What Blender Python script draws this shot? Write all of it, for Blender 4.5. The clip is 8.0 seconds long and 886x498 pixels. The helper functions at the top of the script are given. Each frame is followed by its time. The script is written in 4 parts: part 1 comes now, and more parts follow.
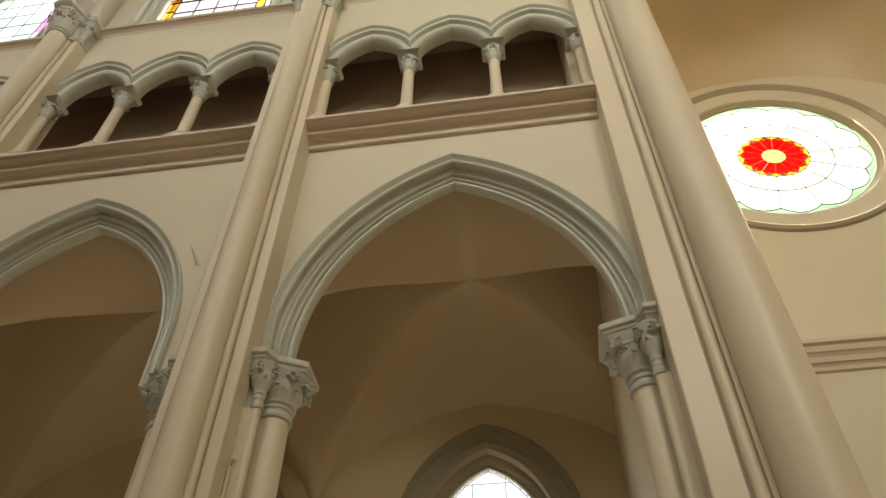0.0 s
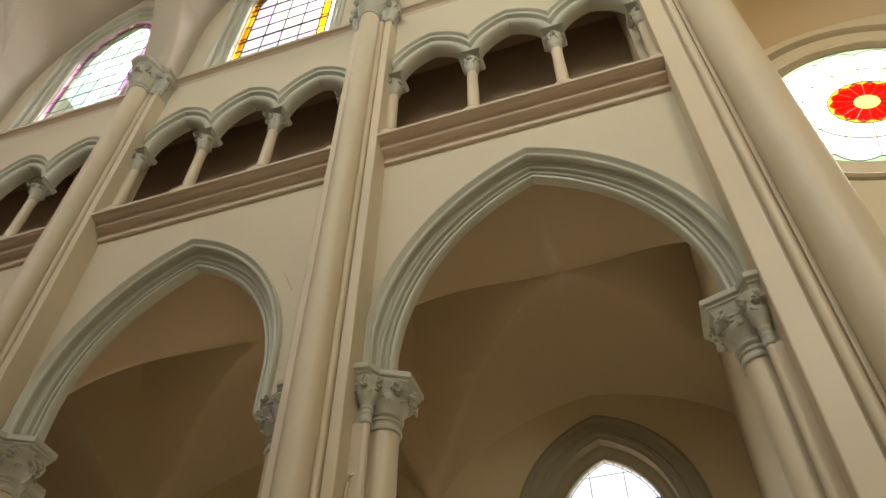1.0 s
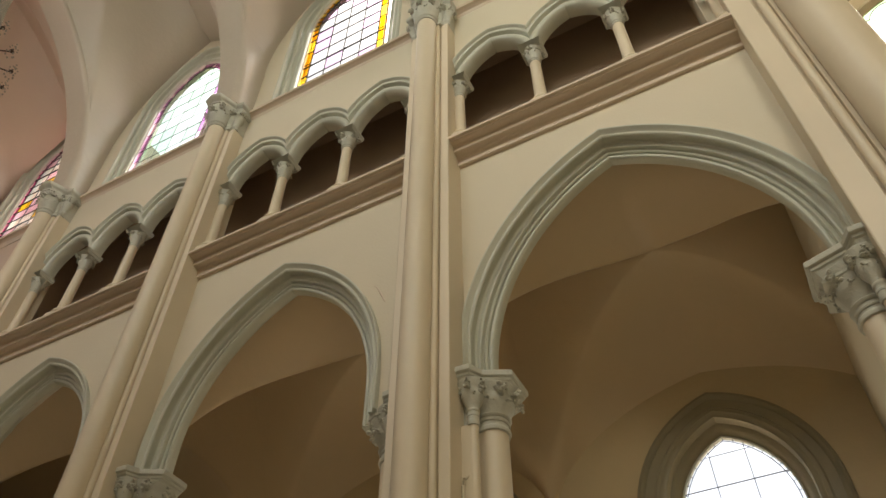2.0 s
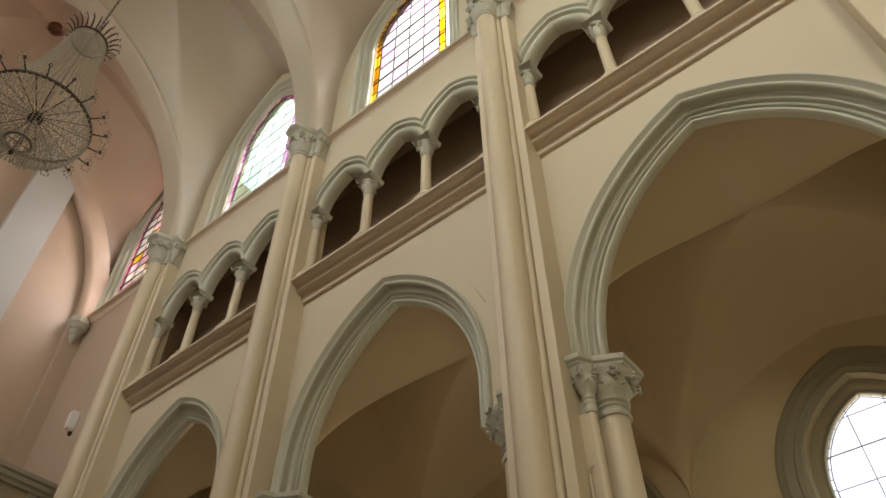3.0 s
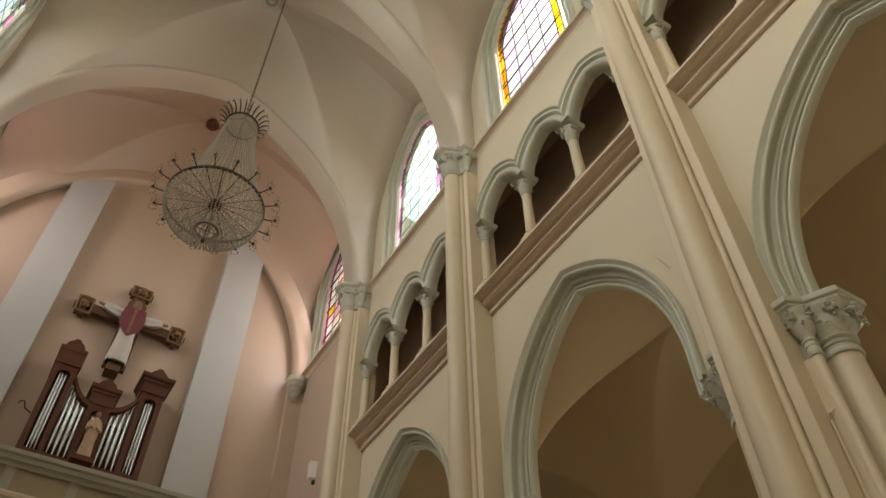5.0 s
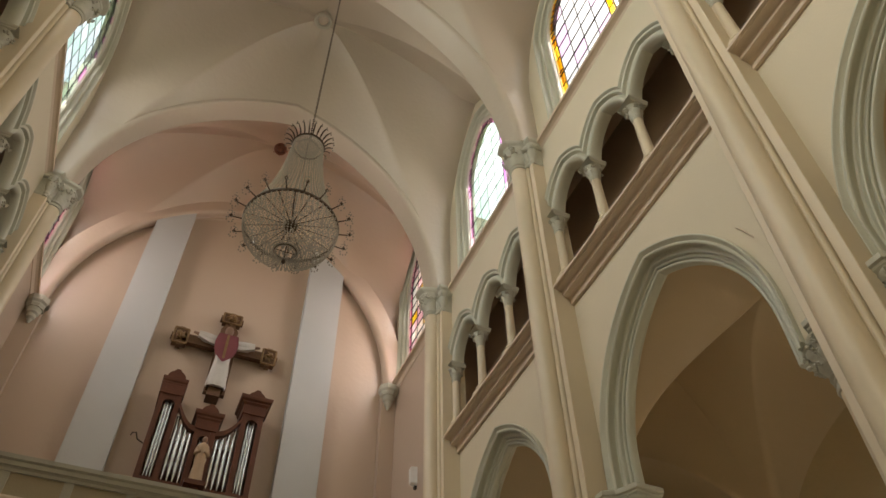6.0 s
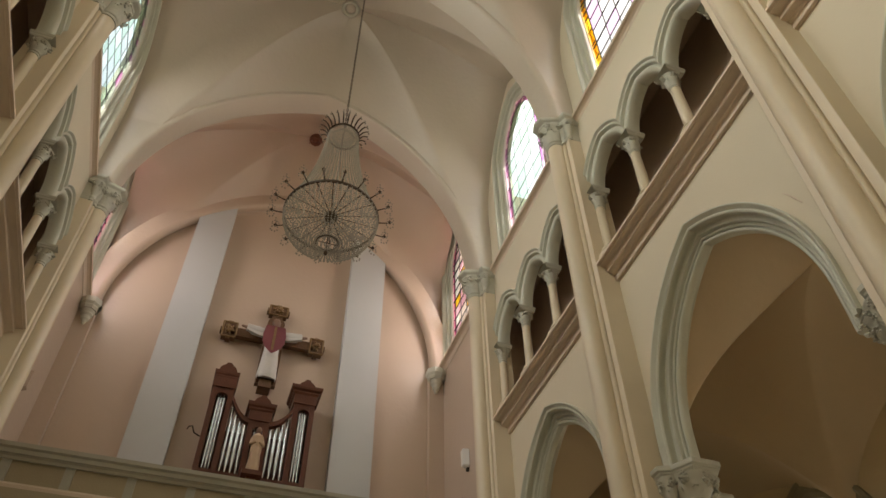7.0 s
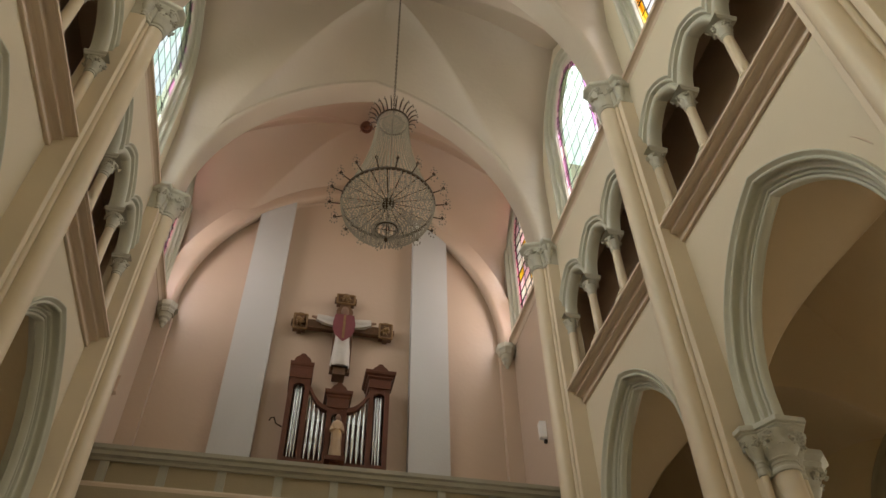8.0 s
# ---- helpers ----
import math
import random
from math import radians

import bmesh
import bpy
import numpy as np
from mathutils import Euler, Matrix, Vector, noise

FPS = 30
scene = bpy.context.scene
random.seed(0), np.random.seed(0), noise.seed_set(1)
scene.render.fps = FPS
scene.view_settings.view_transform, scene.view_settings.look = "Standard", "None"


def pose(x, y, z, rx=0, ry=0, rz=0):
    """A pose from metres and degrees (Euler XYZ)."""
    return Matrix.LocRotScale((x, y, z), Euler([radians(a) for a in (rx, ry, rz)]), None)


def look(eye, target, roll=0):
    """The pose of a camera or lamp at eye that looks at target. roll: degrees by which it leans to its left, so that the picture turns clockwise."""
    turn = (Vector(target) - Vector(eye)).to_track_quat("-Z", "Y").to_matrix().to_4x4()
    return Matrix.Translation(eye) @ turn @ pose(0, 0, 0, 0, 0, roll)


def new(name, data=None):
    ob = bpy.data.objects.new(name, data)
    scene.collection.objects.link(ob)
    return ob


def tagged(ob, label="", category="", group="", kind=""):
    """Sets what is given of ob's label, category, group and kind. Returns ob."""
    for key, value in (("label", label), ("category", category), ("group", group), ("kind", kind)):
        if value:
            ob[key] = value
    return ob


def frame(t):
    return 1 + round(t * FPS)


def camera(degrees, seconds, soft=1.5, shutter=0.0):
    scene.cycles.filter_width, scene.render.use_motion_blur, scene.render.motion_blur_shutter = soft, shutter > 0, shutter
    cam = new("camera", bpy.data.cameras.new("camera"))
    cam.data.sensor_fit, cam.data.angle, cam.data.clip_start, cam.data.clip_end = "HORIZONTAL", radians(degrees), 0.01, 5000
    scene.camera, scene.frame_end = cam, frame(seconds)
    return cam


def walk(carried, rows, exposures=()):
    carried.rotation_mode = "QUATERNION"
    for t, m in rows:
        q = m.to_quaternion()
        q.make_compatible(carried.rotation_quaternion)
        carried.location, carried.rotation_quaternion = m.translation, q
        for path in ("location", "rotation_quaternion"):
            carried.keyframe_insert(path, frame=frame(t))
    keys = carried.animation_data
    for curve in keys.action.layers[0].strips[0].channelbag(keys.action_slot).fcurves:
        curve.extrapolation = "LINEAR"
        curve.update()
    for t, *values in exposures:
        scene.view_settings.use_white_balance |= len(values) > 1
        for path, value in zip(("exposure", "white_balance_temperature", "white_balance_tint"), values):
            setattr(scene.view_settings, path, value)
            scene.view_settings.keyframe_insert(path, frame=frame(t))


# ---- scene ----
from mathutils.geometry import tessellate_polygon

EXPO = 2.15
CLER, ROSEW, AISW = 16.3, 178.0, 1.6
cam = camera(60.69, 8.0, soft=1.5)
PATH = [
    (0.0, pose(-0.022, 0.032, 1.605, 137.90, -0.27, -81.83)),
    (0.5, pose(-0.012, -0.003, 1.611, 137.93, -0.33, -76.93)),
    (1.0, pose(-0.007, 0.011, 1.607, 137.96, -0.25, -71.88)),
    (1.5, pose(-0.016, 0.023, 1.613, 137.89, -0.20, -67.27)),
    (3.0, pose(-0.014, -0.011, 1.619, 137.62, 0.38, -51.05)),
    (3.5, pose(-0.030, -0.006, 1.624, 137.61, 0.60, -45.88)),
    (4.0, pose(0.013, 0.001, 1.607, 137.85, 0.40, -41.09)),
    (4.5, pose(0.015, 0.003, 1.596, 137.95, 0.39, -36.49)),
    (6.0, pose(0.023, -0.013, 1.557, 138.14, 0.52, -23.09)),
    (6.5, pose(0.026, -0.006, 1.572, 137.73, 0.36, -20.53)),
    (7.0, pose(0.010, -0.006, 1.592, 136.79, 0.39, -18.81)),
    (7.5, pose(0.007, 0.001, 1.590, 136.03, 0.51, -15.78)),
    (8.0, pose(0.012, -0.026, 1.608, 135.08, 0.62, -12.00)),
]
walk(cam, PATH, [(0.0, EXPO), (8.0, EXPO)])

# ---- daylight ----
world = bpy.data.worlds.new("daylight")
scene.world = world
world.use_nodes = True
wn = world.node_tree.nodes
sky = wn.new("ShaderNodeTexSky")
sky.sky_type = "NISHITA"
sky.sun_disc = False
sky.sun_elevation, sky.sun_rotation = radians(80), radians(100)
sky.air_density, sky.dust_density, sky.ozone_density = 0.5, 6.0, 0.0
world.node_tree.links.new(sky.outputs[0], wn["Background"].inputs[0])
wn["Background"].inputs[1].default_value = 0.15

sun = new("sun", bpy.data.lights.new("sun", "SUN"))
sun.data.energy, sun.data.angle, sun.data.color = 0.8, radians(12.0), (1.0, 0.94, 0.84)
sun.matrix_world = look((0, 0, 0), (-math.sin(radians(100)) * math.cos(radians(80)), -math.cos(radians(100)) * math.cos(radians(80)), -math.sin(radians(80))))


def window_light(name, eye, target, w, h, watts, colour=(1.0, 0.995, 0.935)):
    """Sky light that enters through one window opening."""
    lamp = new(name, bpy.data.lights.new(name, "AREA"))
    lamp.data.shape, lamp.data.size, lamp.data.size_y = "RECTANGLE", w, h
    lamp.data.energy, lamp.data.color, lamp.data.spread = watts, colour, radians(160)
    lamp.matrix_world = look(eye, target)
    return lamp


# ---- plan, metres ----
AXIS = 0.68            # nave axis, x
WALL = 4.70            # nave wall face, x
BAY = 3.893
B0 = 0.64              # centre of the first bay, y
BAYS = [B0, B0 + BAY, B0 + 2 * BAY]
AISLE_WINDOWS = [B0, 3.86, 7.08]
PIERS = [B0 - BAY / 2, B0 + BAY / 2, B0 + 1.5 * BAY, B0 + 2.5 * BAY]
END = 13.6             # organ wall, y
EBAY = (PIERS[3] + 0.295 + END) / 2
CLEAR = 1.655          # half the clear width between piers
SPRING = 5.70          # top of the arcade capitals
TRI = 9.03             # triforium sill
SILL = 12.64           # clerestory sill and vault capitals
AISLE = 7.5            # aisle wall, x
TRAN = 9.35            # transept end wall, x
TOP = 20.2
CHOIR = -9.6

# ---- sky light through the window openings ----
for side in (1, -1):
    for b, west, tone in zip(BAYS, (1.75, 1.08, 0.92), ((1.0, 0.995, 0.92), (1.0, 0.965, 0.91), (1.0, 0.95, 0.91))):
        xw = AXIS + side * (4.98 - AXIS)
        for z in (13.25, 14.85):
            window_light("clerestory_light", (xw, b, z), (xw - side * 3, b, z - 1.5), 2.0, 1.7, CLER * (0.66 if side > 0 else west), tone)
    xw = AXIS + side * (5.0 - AXIS)
    for z in (13.4, 14.9):
        window_light("gallery_light", (xw, EBAY, z), (xw - side * 3, EBAY, z - 2.4), 1.0, 1.3, CLER * 0.58, (1.0, 0.88, 0.80))
    xr = AXIS + side * (TRAN + 0.1 - AXIS)
    window_light("rose_light", (xr + side * 0.3, -5.15, 13.97), (xr - side * 5, -5.15, 11.2), 4.4, 4.4, ROSEW, (1.0, 0.97, 0.83))
    for b, k, tone in zip(AISLE_WINDOWS, (1.15, 1.0, 1.0), ((0.93, 1.0, 0.74), (1.0, 0.88, 0.76), (0.94, 1.0, 0.76))):
        xa = AXIS + side * (8.10 - AXIS)
        window_light("aisle_light", (xa, b, 4.3), (xa - side * 3, b, 3.4), 1.1, 3.2, AISW * k, tone)

# ---- materials ----


def material(name, colour, rough=0.7, vary=0.06, scale=3.0, bump=0.02, fine=60.0, metal=0.0, mottle=None, spec=0.3):
    """Painted or natural surface: broad uneven tone, fine grain, faint relief."""
    m = bpy.data.materials.new(name)
    m.use_nodes = True
    t = m.node_tree
    n, l = t.nodes, t.links
    b = n["Principled BSDF"]
    b.inputs["Roughness"].default_value, b.inputs["Metallic"].default_value = rough, metal
    b.inputs["Specular IOR Level"].default_value = spec
    co = n.new("ShaderNodeTexCoord")
    big, small = n.new("ShaderNodeTexNoise"), n.new("ShaderNodeTexNoise")
    big.inputs["Scale"].default_value, big.inputs["Detail"].default_value = scale, 5
    small.inputs["Scale"].default_value, small.inputs["Detail"].default_value = fine, 3
    l.new(co.outputs["Object"], big.inputs["Vector"])
    l.new(co.outputs["Object"], small.inputs["Vector"])
    mix = n.new("ShaderNodeMix")
    mix.data_type = "RGBA"
    mix.inputs[6].default_value = (*[c * (1 - vary) for c in colour], 1)
    mix.inputs[7].default_value = (*[min(1, c * (1 + vary)) for c in colour], 1)
    l.new(big.outputs["Fac"], mix.inputs[0])
    last = mix.outputs[2]
    # second tone in patches; on the walls it imitates the cast of mixed light
    if mottle:
        ramp = n.new("ShaderNodeValToRGB")
        ramp.color_ramp.elements[0].position, ramp.color_ramp.elements[1].position = 0.56, 0.75
        patch = n.new("ShaderNodeTexNoise")
        patch.inputs["Scale"].default_value, patch.inputs["Detail"].default_value = scale * 0.37, 7
        l.new(co.outputs["Object"], patch.inputs["Vector"])
        l.new(patch.outputs["Fac"], ramp.inputs["Fac"])
        m2 = n.new("ShaderNodeMix")
        m2.data_type = "RGBA"
        m2.inputs[7].default_value = (*mottle, 1)
        l.new(ramp.outputs["Color"], m2.inputs[0])
        l.new(last, m2.inputs[6])
        last = m2.outputs[2]
    l.new(last, b.inputs["Base Color"])
    bp = n.new("ShaderNodeBump")
    bp.inputs["Strength"].default_value, bp.inputs["Distance"].default_value = 0.5, bump
    l.new(small.outputs["Fac"], bp.inputs["Height"])
    l.new(bp.outputs["Normal"], b.inputs["Normal"])
    return m


def stained_glass(name, colour):
    """Coloured antique glass: lets tinted daylight through, with a weak sheen."""
    m = bpy.data.materials.new(name)
    m.use_nodes = True
    n, l = m.node_tree.nodes, m.node_tree.links
    n.remove(n["Principled BSDF"])
    info, tint = n.new("ShaderNodeObjectInfo"), n.new("ShaderNodeMix")
    tint.data_type = "RGBA"
    tint.inputs[6].default_value = (*[c * 0.86 for c in colour], 1)
    tint.inputs[7].default_value = (*colour, 1)
    l.new(info.outputs["Random"], tint.inputs[0])
    tr, gl, mx = n.new("ShaderNodeBsdfTransparent"), n.new("ShaderNodeBsdfGlossy"), n.new("ShaderNodeMixShader")
    gl.inputs["Roughness"].default_value = 0.15
    mx.inputs[0].default_value = 0.05
    l.new(tint.outputs[2], tr.inputs["Color"])
    l.new(tr.outputs[0], mx.inputs[1])
    l.new(gl.outputs[0], mx.inputs[2])
    l.new(mx.outputs[0], n["Material Output"].inputs[0])
    return m


CREAM = material("cream_wall_paint", (0.63, 0.56, 0.42), 0.55, 0.05, 0.8, 0.004, 45, mottle=(0.62, 0.535, 0.395))
PIER = material("cream_pier_paint", (0.65, 0.557, 0.405), 0.42, 0.07, 1.2, 0.0012, 18, mottle=(0.60, 0.52, 0.375), spec=0.5)
TRIM = material("grey_green_trim_paint", (0.50, 0.50, 0.405), 0.38, 0.08, 2.5, 0.004, 40, spec=0.45)
STRING = material("fawn_string_course_paint", (0.61, 0.50, 0.385), 0.55, 0.06, 1.5, 0.004, 40)
CAPITAL = material("grey_plaster_capital_paint", (0.48, 0.47, 0.39), 0.5, 0.12, 9, 0.01, 50)
VAULT = material("pale_vault_plaster", (0.48, 0.42, 0.335), 0.34, 0.07, 0.7, 0.012, 9, mottle=(0.465, 0.395, 0.31), spec=0.5)
PINK = material("pink_wall_paint", (0.505, 0.395, 0.303), 0.36, 0.06, 0.6, 0.008, 9, mottle=(0.45, 0.36, 0.28), spec=0.5)
RAIL = material("grey_green_rail_paint", (0.36, 0.345, 0.28), 0.5, 0.12, 3, 0.006, 40)
PALE = material("pale_grey_strip_paint", (0.49, 0.497, 0.485), 0.5, 0.09, 0.55, 0.004, 30)
AISLEP = material("tan_aisle_plaster", (0.50, 0.385, 0.235), 0.40, 0.08, 0.8, 0.012, 8, mottle=(0.48, 0.385, 0.235), spec=0.5)
# aisle wall in the vault's tan, darkened against the strong light it catches
AISLEW = material("darkened_aisle_tan", (0.46, 0.36, 0.21), 0.5, 0.1, 0.9, 0.01, 12, mottle=(0.46, 0.355, 0.205))
# aisle surrounds: trim colour lowered to carry the aisle's dim light
HOOD = material("dimmed_aisle_trim", (0.24, 0.205, 0.13), 0.5, 0.1, 2.5, 0.006, 40)
# the rose surround's backlit dimness is put into this olive; the parapet shares it
OLIVE = material("dimmed_olive", (0.33, 0.275, 0.18), 0.5, 0.08, 2.5, 0.006, 40)
# brown passage lining, its colour lowered for the little light inside
DARK = material("shaded_recess_brown", (0.42, 0.325, 0.24), 0.8, 0.15, 1.5, 0.01, 30)
FLOOR = material("beige_stone_floor", (0.52, 0.468, 0.40), 0.35, 0.12, 1.2, 0.004, 30)
LEAD = material("dark_lead", (0.05, 0.045, 0.04), 0.5, 0.2, 20, 0.004, 80, 0.6)
WOOD = material("dark_oak", (0.10, 0.035, 0.018), 0.4, 0.3, 6, 0.01, 40)
WOOD2 = material("carved_brown_wood", (0.13, 0.07, 0.035), 0.5, 0.3, 12, 0.02, 60)
TIN = material("polished_tin_pipe", (0.62, 0.62, 0.62), 0.25, 0.1, 6, 0.003, 30, 0.9)
GILT = material("worn_gilding", (0.24, 0.15, 0.07), 0.42, 0.35, 14, 0.01, 60, 0.35)
BRONZE = material("dark_bronze", (0.07, 0.05, 0.035), 0.4, 0.2, 10, 0.005, 60, 0.7)
CLOTHW = material("off_white_carved_robe", (0.50, 0.475, 0.43), 0.6, 0.12, 8, 0.01, 40)
CLOTHR = material("faded_red_carved_vestment", (0.175, 0.05, 0.055), 0.6, 0.2, 8, 0.01, 40)
FLESH = material("painted_plaster", (0.20, 0.12, 0.08), 0.6, 0.1, 8, 0.01, 40)
OCHRE = material("ochre_painted_plaster", (0.42, 0.30, 0.19), 0.6, 0.12, 8, 0.01, 40)
WHITE = material("white_plastic", (0.8, 0.79, 0.76), 0.4, 0.02, 5, 0.001, 30)
BOSSR = material("red_brown_boss_paint", (0.20, 0.08, 0.05), 0.5, 0.25, 15, 0.02, 60)
G_WHITE = stained_glass("clear_white_glass", (0.53, 0.545, 0.54))
G_PINK = stained_glass("pale_pink_glass", (0.56, 0.475, 0.57))
G_CLEAR = stained_glass("bright_clear_glass", (0.97, 0.985, 0.975))
G_BLUSH = stained_glass("bright_blush_glass", (0.96, 0.80, 0.90))
G_ROSE = stained_glass("lilac_glass", (0.78, 0.52, 0.75))
G_MAG = stained_glass("magenta_glass", (0.74, 0.16, 0.42))
G_AMBER = stained_glass("amber_glass", (0.88, 0.56, 0.05))
G_YEL = stained_glass("yellow_glass", (0.88, 0.70, 0.16))
G_GREEN = stained_glass("pale_green_glass", (0.66, 0.77, 0.68))
G_SEA = stained_glass("sea_white_glass", (0.76, 0.83, 0.775))
R_WHITE = stained_glass("thick_white_glass", (0.97, 0.97, 0.90))
R_CREAM = stained_glass("thick_cream_glass", (0.97, 0.90, 0.66))
R_GREEN = stained_glass("thick_green_glass", (0.55, 0.70, 0.50))
R_RED = stained_glass("thick_red_glass", (0.88, 0.035, 0.015))
R_YEL = stained_glass("thick_yellow_glass", (0.98, 0.78, 0.34))
R_AMBER = stained_glass("thick_amber_glass", (0.97, 0.68, 0.16))


def crystal_material():
    m = bpy.data.materials.new("cut_crystal")
    m.use_nodes = True
    n, l = m.node_tree.nodes, m.node_tree.links
    n.remove(n["Principled BSDF"])
    tr, gl, df = n.new("ShaderNodeBsdfTransparent"), n.new("ShaderNodeBsdfGlossy"), n.new("ShaderNodeBsdfDiffuse")
    a, b = n.new("ShaderNodeMixShader"), n.new("ShaderNodeMixShader")
    geo, ramp = n.new("ShaderNodeNewGeometry"), n.new("ShaderNodeMapRange")
    gl.inputs["Roughness"].default_value = 0.08
    df.inputs["Color"].default_value = (0.72, 0.69, 0.62, 1)
    tr.inputs["Color"].default_value = (0.85, 0.83, 0.78, 1)
    l.new(geo.outputs["Random Per Island"], ramp.inputs[0])
    ramp.inputs[3].default_value, ramp.inputs[4].default_value = 0.25, 0.75
    l.new(ramp.outputs[0], a.inputs[0])
    l.new(tr.outputs[0], a.inputs[1])
    l.new(gl.outputs[0], a.inputs[2])
    b.inputs[0].default_value = 0.35
    l.new(a.outputs[0], b.inputs[1])
    l.new(df.outputs[0], b.inputs[2])
    l.new(b.outputs[0], n["Material Output"].inputs[0])
    return m


CRYSTAL = crystal_material()

# ---- mesh helpers ----


class Shape:
    """Collects vertices and faces of one mesh."""

    def __init__(self):
        self.v, self.f, self.m = [], [], []

    def add(self, verts, faces, slot=0):
        k = len(self.v)
        self.v += [tuple(p) for p in verts]
        self.f += [tuple(i + k for i in f) for f in faces]
        self.m += [slot] * len(faces)
        return self

    def box(self, x0, y0, z0, x1, y1, z1, slot=0):
        p = [(x, y, z) for z in (z0, z1) for x, y in ((x0, y0), (x1, y0), (x1, y1), (x0, y1))]
        return self.add(p, [(0, 3, 2, 1), (4, 5, 6, 7), (0, 1, 5, 4), (1, 2, 6, 5), (2, 3, 7, 6), (3, 0, 4, 7)], slot)

    def grid(self, rows, close=False, caps=False, slot=0):
        """A skin over rows of points; close joins each row's ends, caps closes the first and last row."""
        n = len(rows[0])
        f = [(i * n + j, i * n + (j + 1) % n, (i + 1) * n + (j + 1) % n, (i + 1) * n + j)
             for i in range(len(rows) - 1) for j in range(n if close else n - 1)]
        if caps:
            f += [tuple(range(n))[::-1], tuple(range((len(rows) - 1) * n, len(rows) * n))]
        return self.add([p for r in rows for p in r], f, slot)

    def lathe(self, profile, cx, cy, n=16, a0=0.0, a1=2 * math.pi, slot=0, lobes=None):
        """A turned shape round a vertical axis; profile of (radius, z)."""
        full = abs(a1 - a0 - 2 * math.pi) < 1e-6
        k = n if full else n + 1
        rows = []
        for r, z in profile:
            row = []
            for i in range(k):
                a = a0 + (a1 - a0) * i / n
                q = r * (lobes(a, z) if lobes else 1)
                row.append((cx + q * math.cos(a), cy + q * math.sin(a), z))
            rows.append(row)
        return self.grid(rows, close=full, caps=full, slot=slot)

    def tube(self, pts, r, n=6, slot=0):
        rows = []
        pts = [Vector(p) for p in pts]
        for i, p in enumerate(pts):
            d = (pts[min(i + 1, len(pts) - 1)] - pts[max(i - 1, 0)]).normalized()
            a = d.orthogonal().normalized() if abs(d.z) > 0.95 else d.cross(Vector((0, 0, 1))).normalized()
            b = d.cross(a)
            rr = r[i] if isinstance(r, (list, tuple)) else r
            rows.append([p + rr * (math.cos(2 * math.pi * k / n) * a + math.sin(2 * math.pi * k / n) * b) for k in range(n)])
        return self.grid(rows, close=True, caps=True, slot=slot)


def build(name, shape, mats, parent=None, label="", smooth=0.0, mirror=False, welded=True):
    """Links a Shape as one mesh object; smooth: the angle in degrees under which edges are shaded smooth."""
    v = [(2 * AXIS - x, y, z) for x, y, z in shape.v] if mirror else shape.v
    me = bpy.data.meshes.new(name)
    me.from_pydata(v, [], shape.f)
    for mat in (mats if isinstance(mats, (list, tuple)) else [mats]):
        me.materials.append(mat)
    if max(shape.m, default=0):
        me.polygons.foreach_set("material_index", shape.m)
    bm = bmesh.new()
    bm.from_mesh(me)
    if welded:
        bmesh.ops.remove_doubles(bm, verts=bm.verts, dist=1e-5)
    bmesh.ops.recalc_face_normals(bm, faces=bm.faces)
    if smooth:
        lim = radians(smooth)
        for f in bm.faces:
            f.smooth = True
        for e in bm.edges:
            e.smooth = len(e.link_faces) == 2 and e.calc_face_angle(0) < lim
    bm.to_mesh(me)
    bm.free()
    ob = new(name, me)
    if parent:
        ob.parent = parent
    if label:
        ob["label"] = label
    return ob


def thing(name, label, category, group="", kind="", at=(0, 0, 0)):
    ob = new(name)
    ob.empty_display_size = 0.1
    ob.location = at
    return tagged(ob, label, category, group, kind)


def arch_half(s, d, u, cap=99.0, n=14):
    """Offsets (dy, dz) of the right half of a pointed arch, from its spring to its apex. s: half span, d: centre past the axis, u: outward offset."""
    r = s + d + u
    a0 = math.acos(min(1.0, (cap + d) / r))
    a1 = math.acos(d / r)
    return [(-d + r * math.cos(a0 + (a1 - a0) * i / n), r * math.sin(a0 + (a1 - a0) * i / n)) for i in range(n + 1)]


def arch_line(s, d, u=0.0, cap=99.0, n=14):
    h = arch_half(s, d, u, cap, n)
    return h + [(-y, z) for y, z in h[-2::-1]]


def moulding(yc, z0, s, d, profile, cap=99.0, n=14, foot=None):
    """A moulded pointed arch in a wall across x; profile of (outward offset, x). foot: z down to which its jambs run."""
    sh = Shape()
    lines = [arch_line(s, d, u, cap(u) if callable(cap) else cap, n) for u, _ in profile]
    rows = []
    for i in range(len(lines[0])):
        rows.append([(x, yc + ln[i][0], z0 + ln[i][1]) for ln, (_, x) in zip(lines, profile)])
    if foot is not None:
        rows = [[(x, y, foot) for x, y, _ in rows[0]]] + rows + [[(x, y, foot) for x, y, _ in rows[-1]]]
        for end in (rows[0], rows[-1]):
            sh.add(end, [tuple(range(len(end)))])
    return sh.grid(rows)


def pierced(outer, holes, x0, x1):
    """A wall slab between x0 and x1 whose outline and openings are given in (y, z)."""

    loops = [outer] + holes
    flat = [p for lp in loops for p in lp]
    tris = tessellate_polygon([[Vector((y, z, 0)) for y, z in lp] for lp in loops])
    sh = Shape()
    sh.add([(x0, y, z) for y, z in flat], tris)
    sh.add([(x1, y, z) for y, z in flat], [t[::-1] for t in tris])
    for lp in loops:
        n = len(lp)
        sh.add([(x0, y, z) for y, z in lp] + [(x1, y, z) for y, z in lp], [(i, (i + 1) % n, (i + 1) % n + n, i + n) for i in range(n)])
    return sh

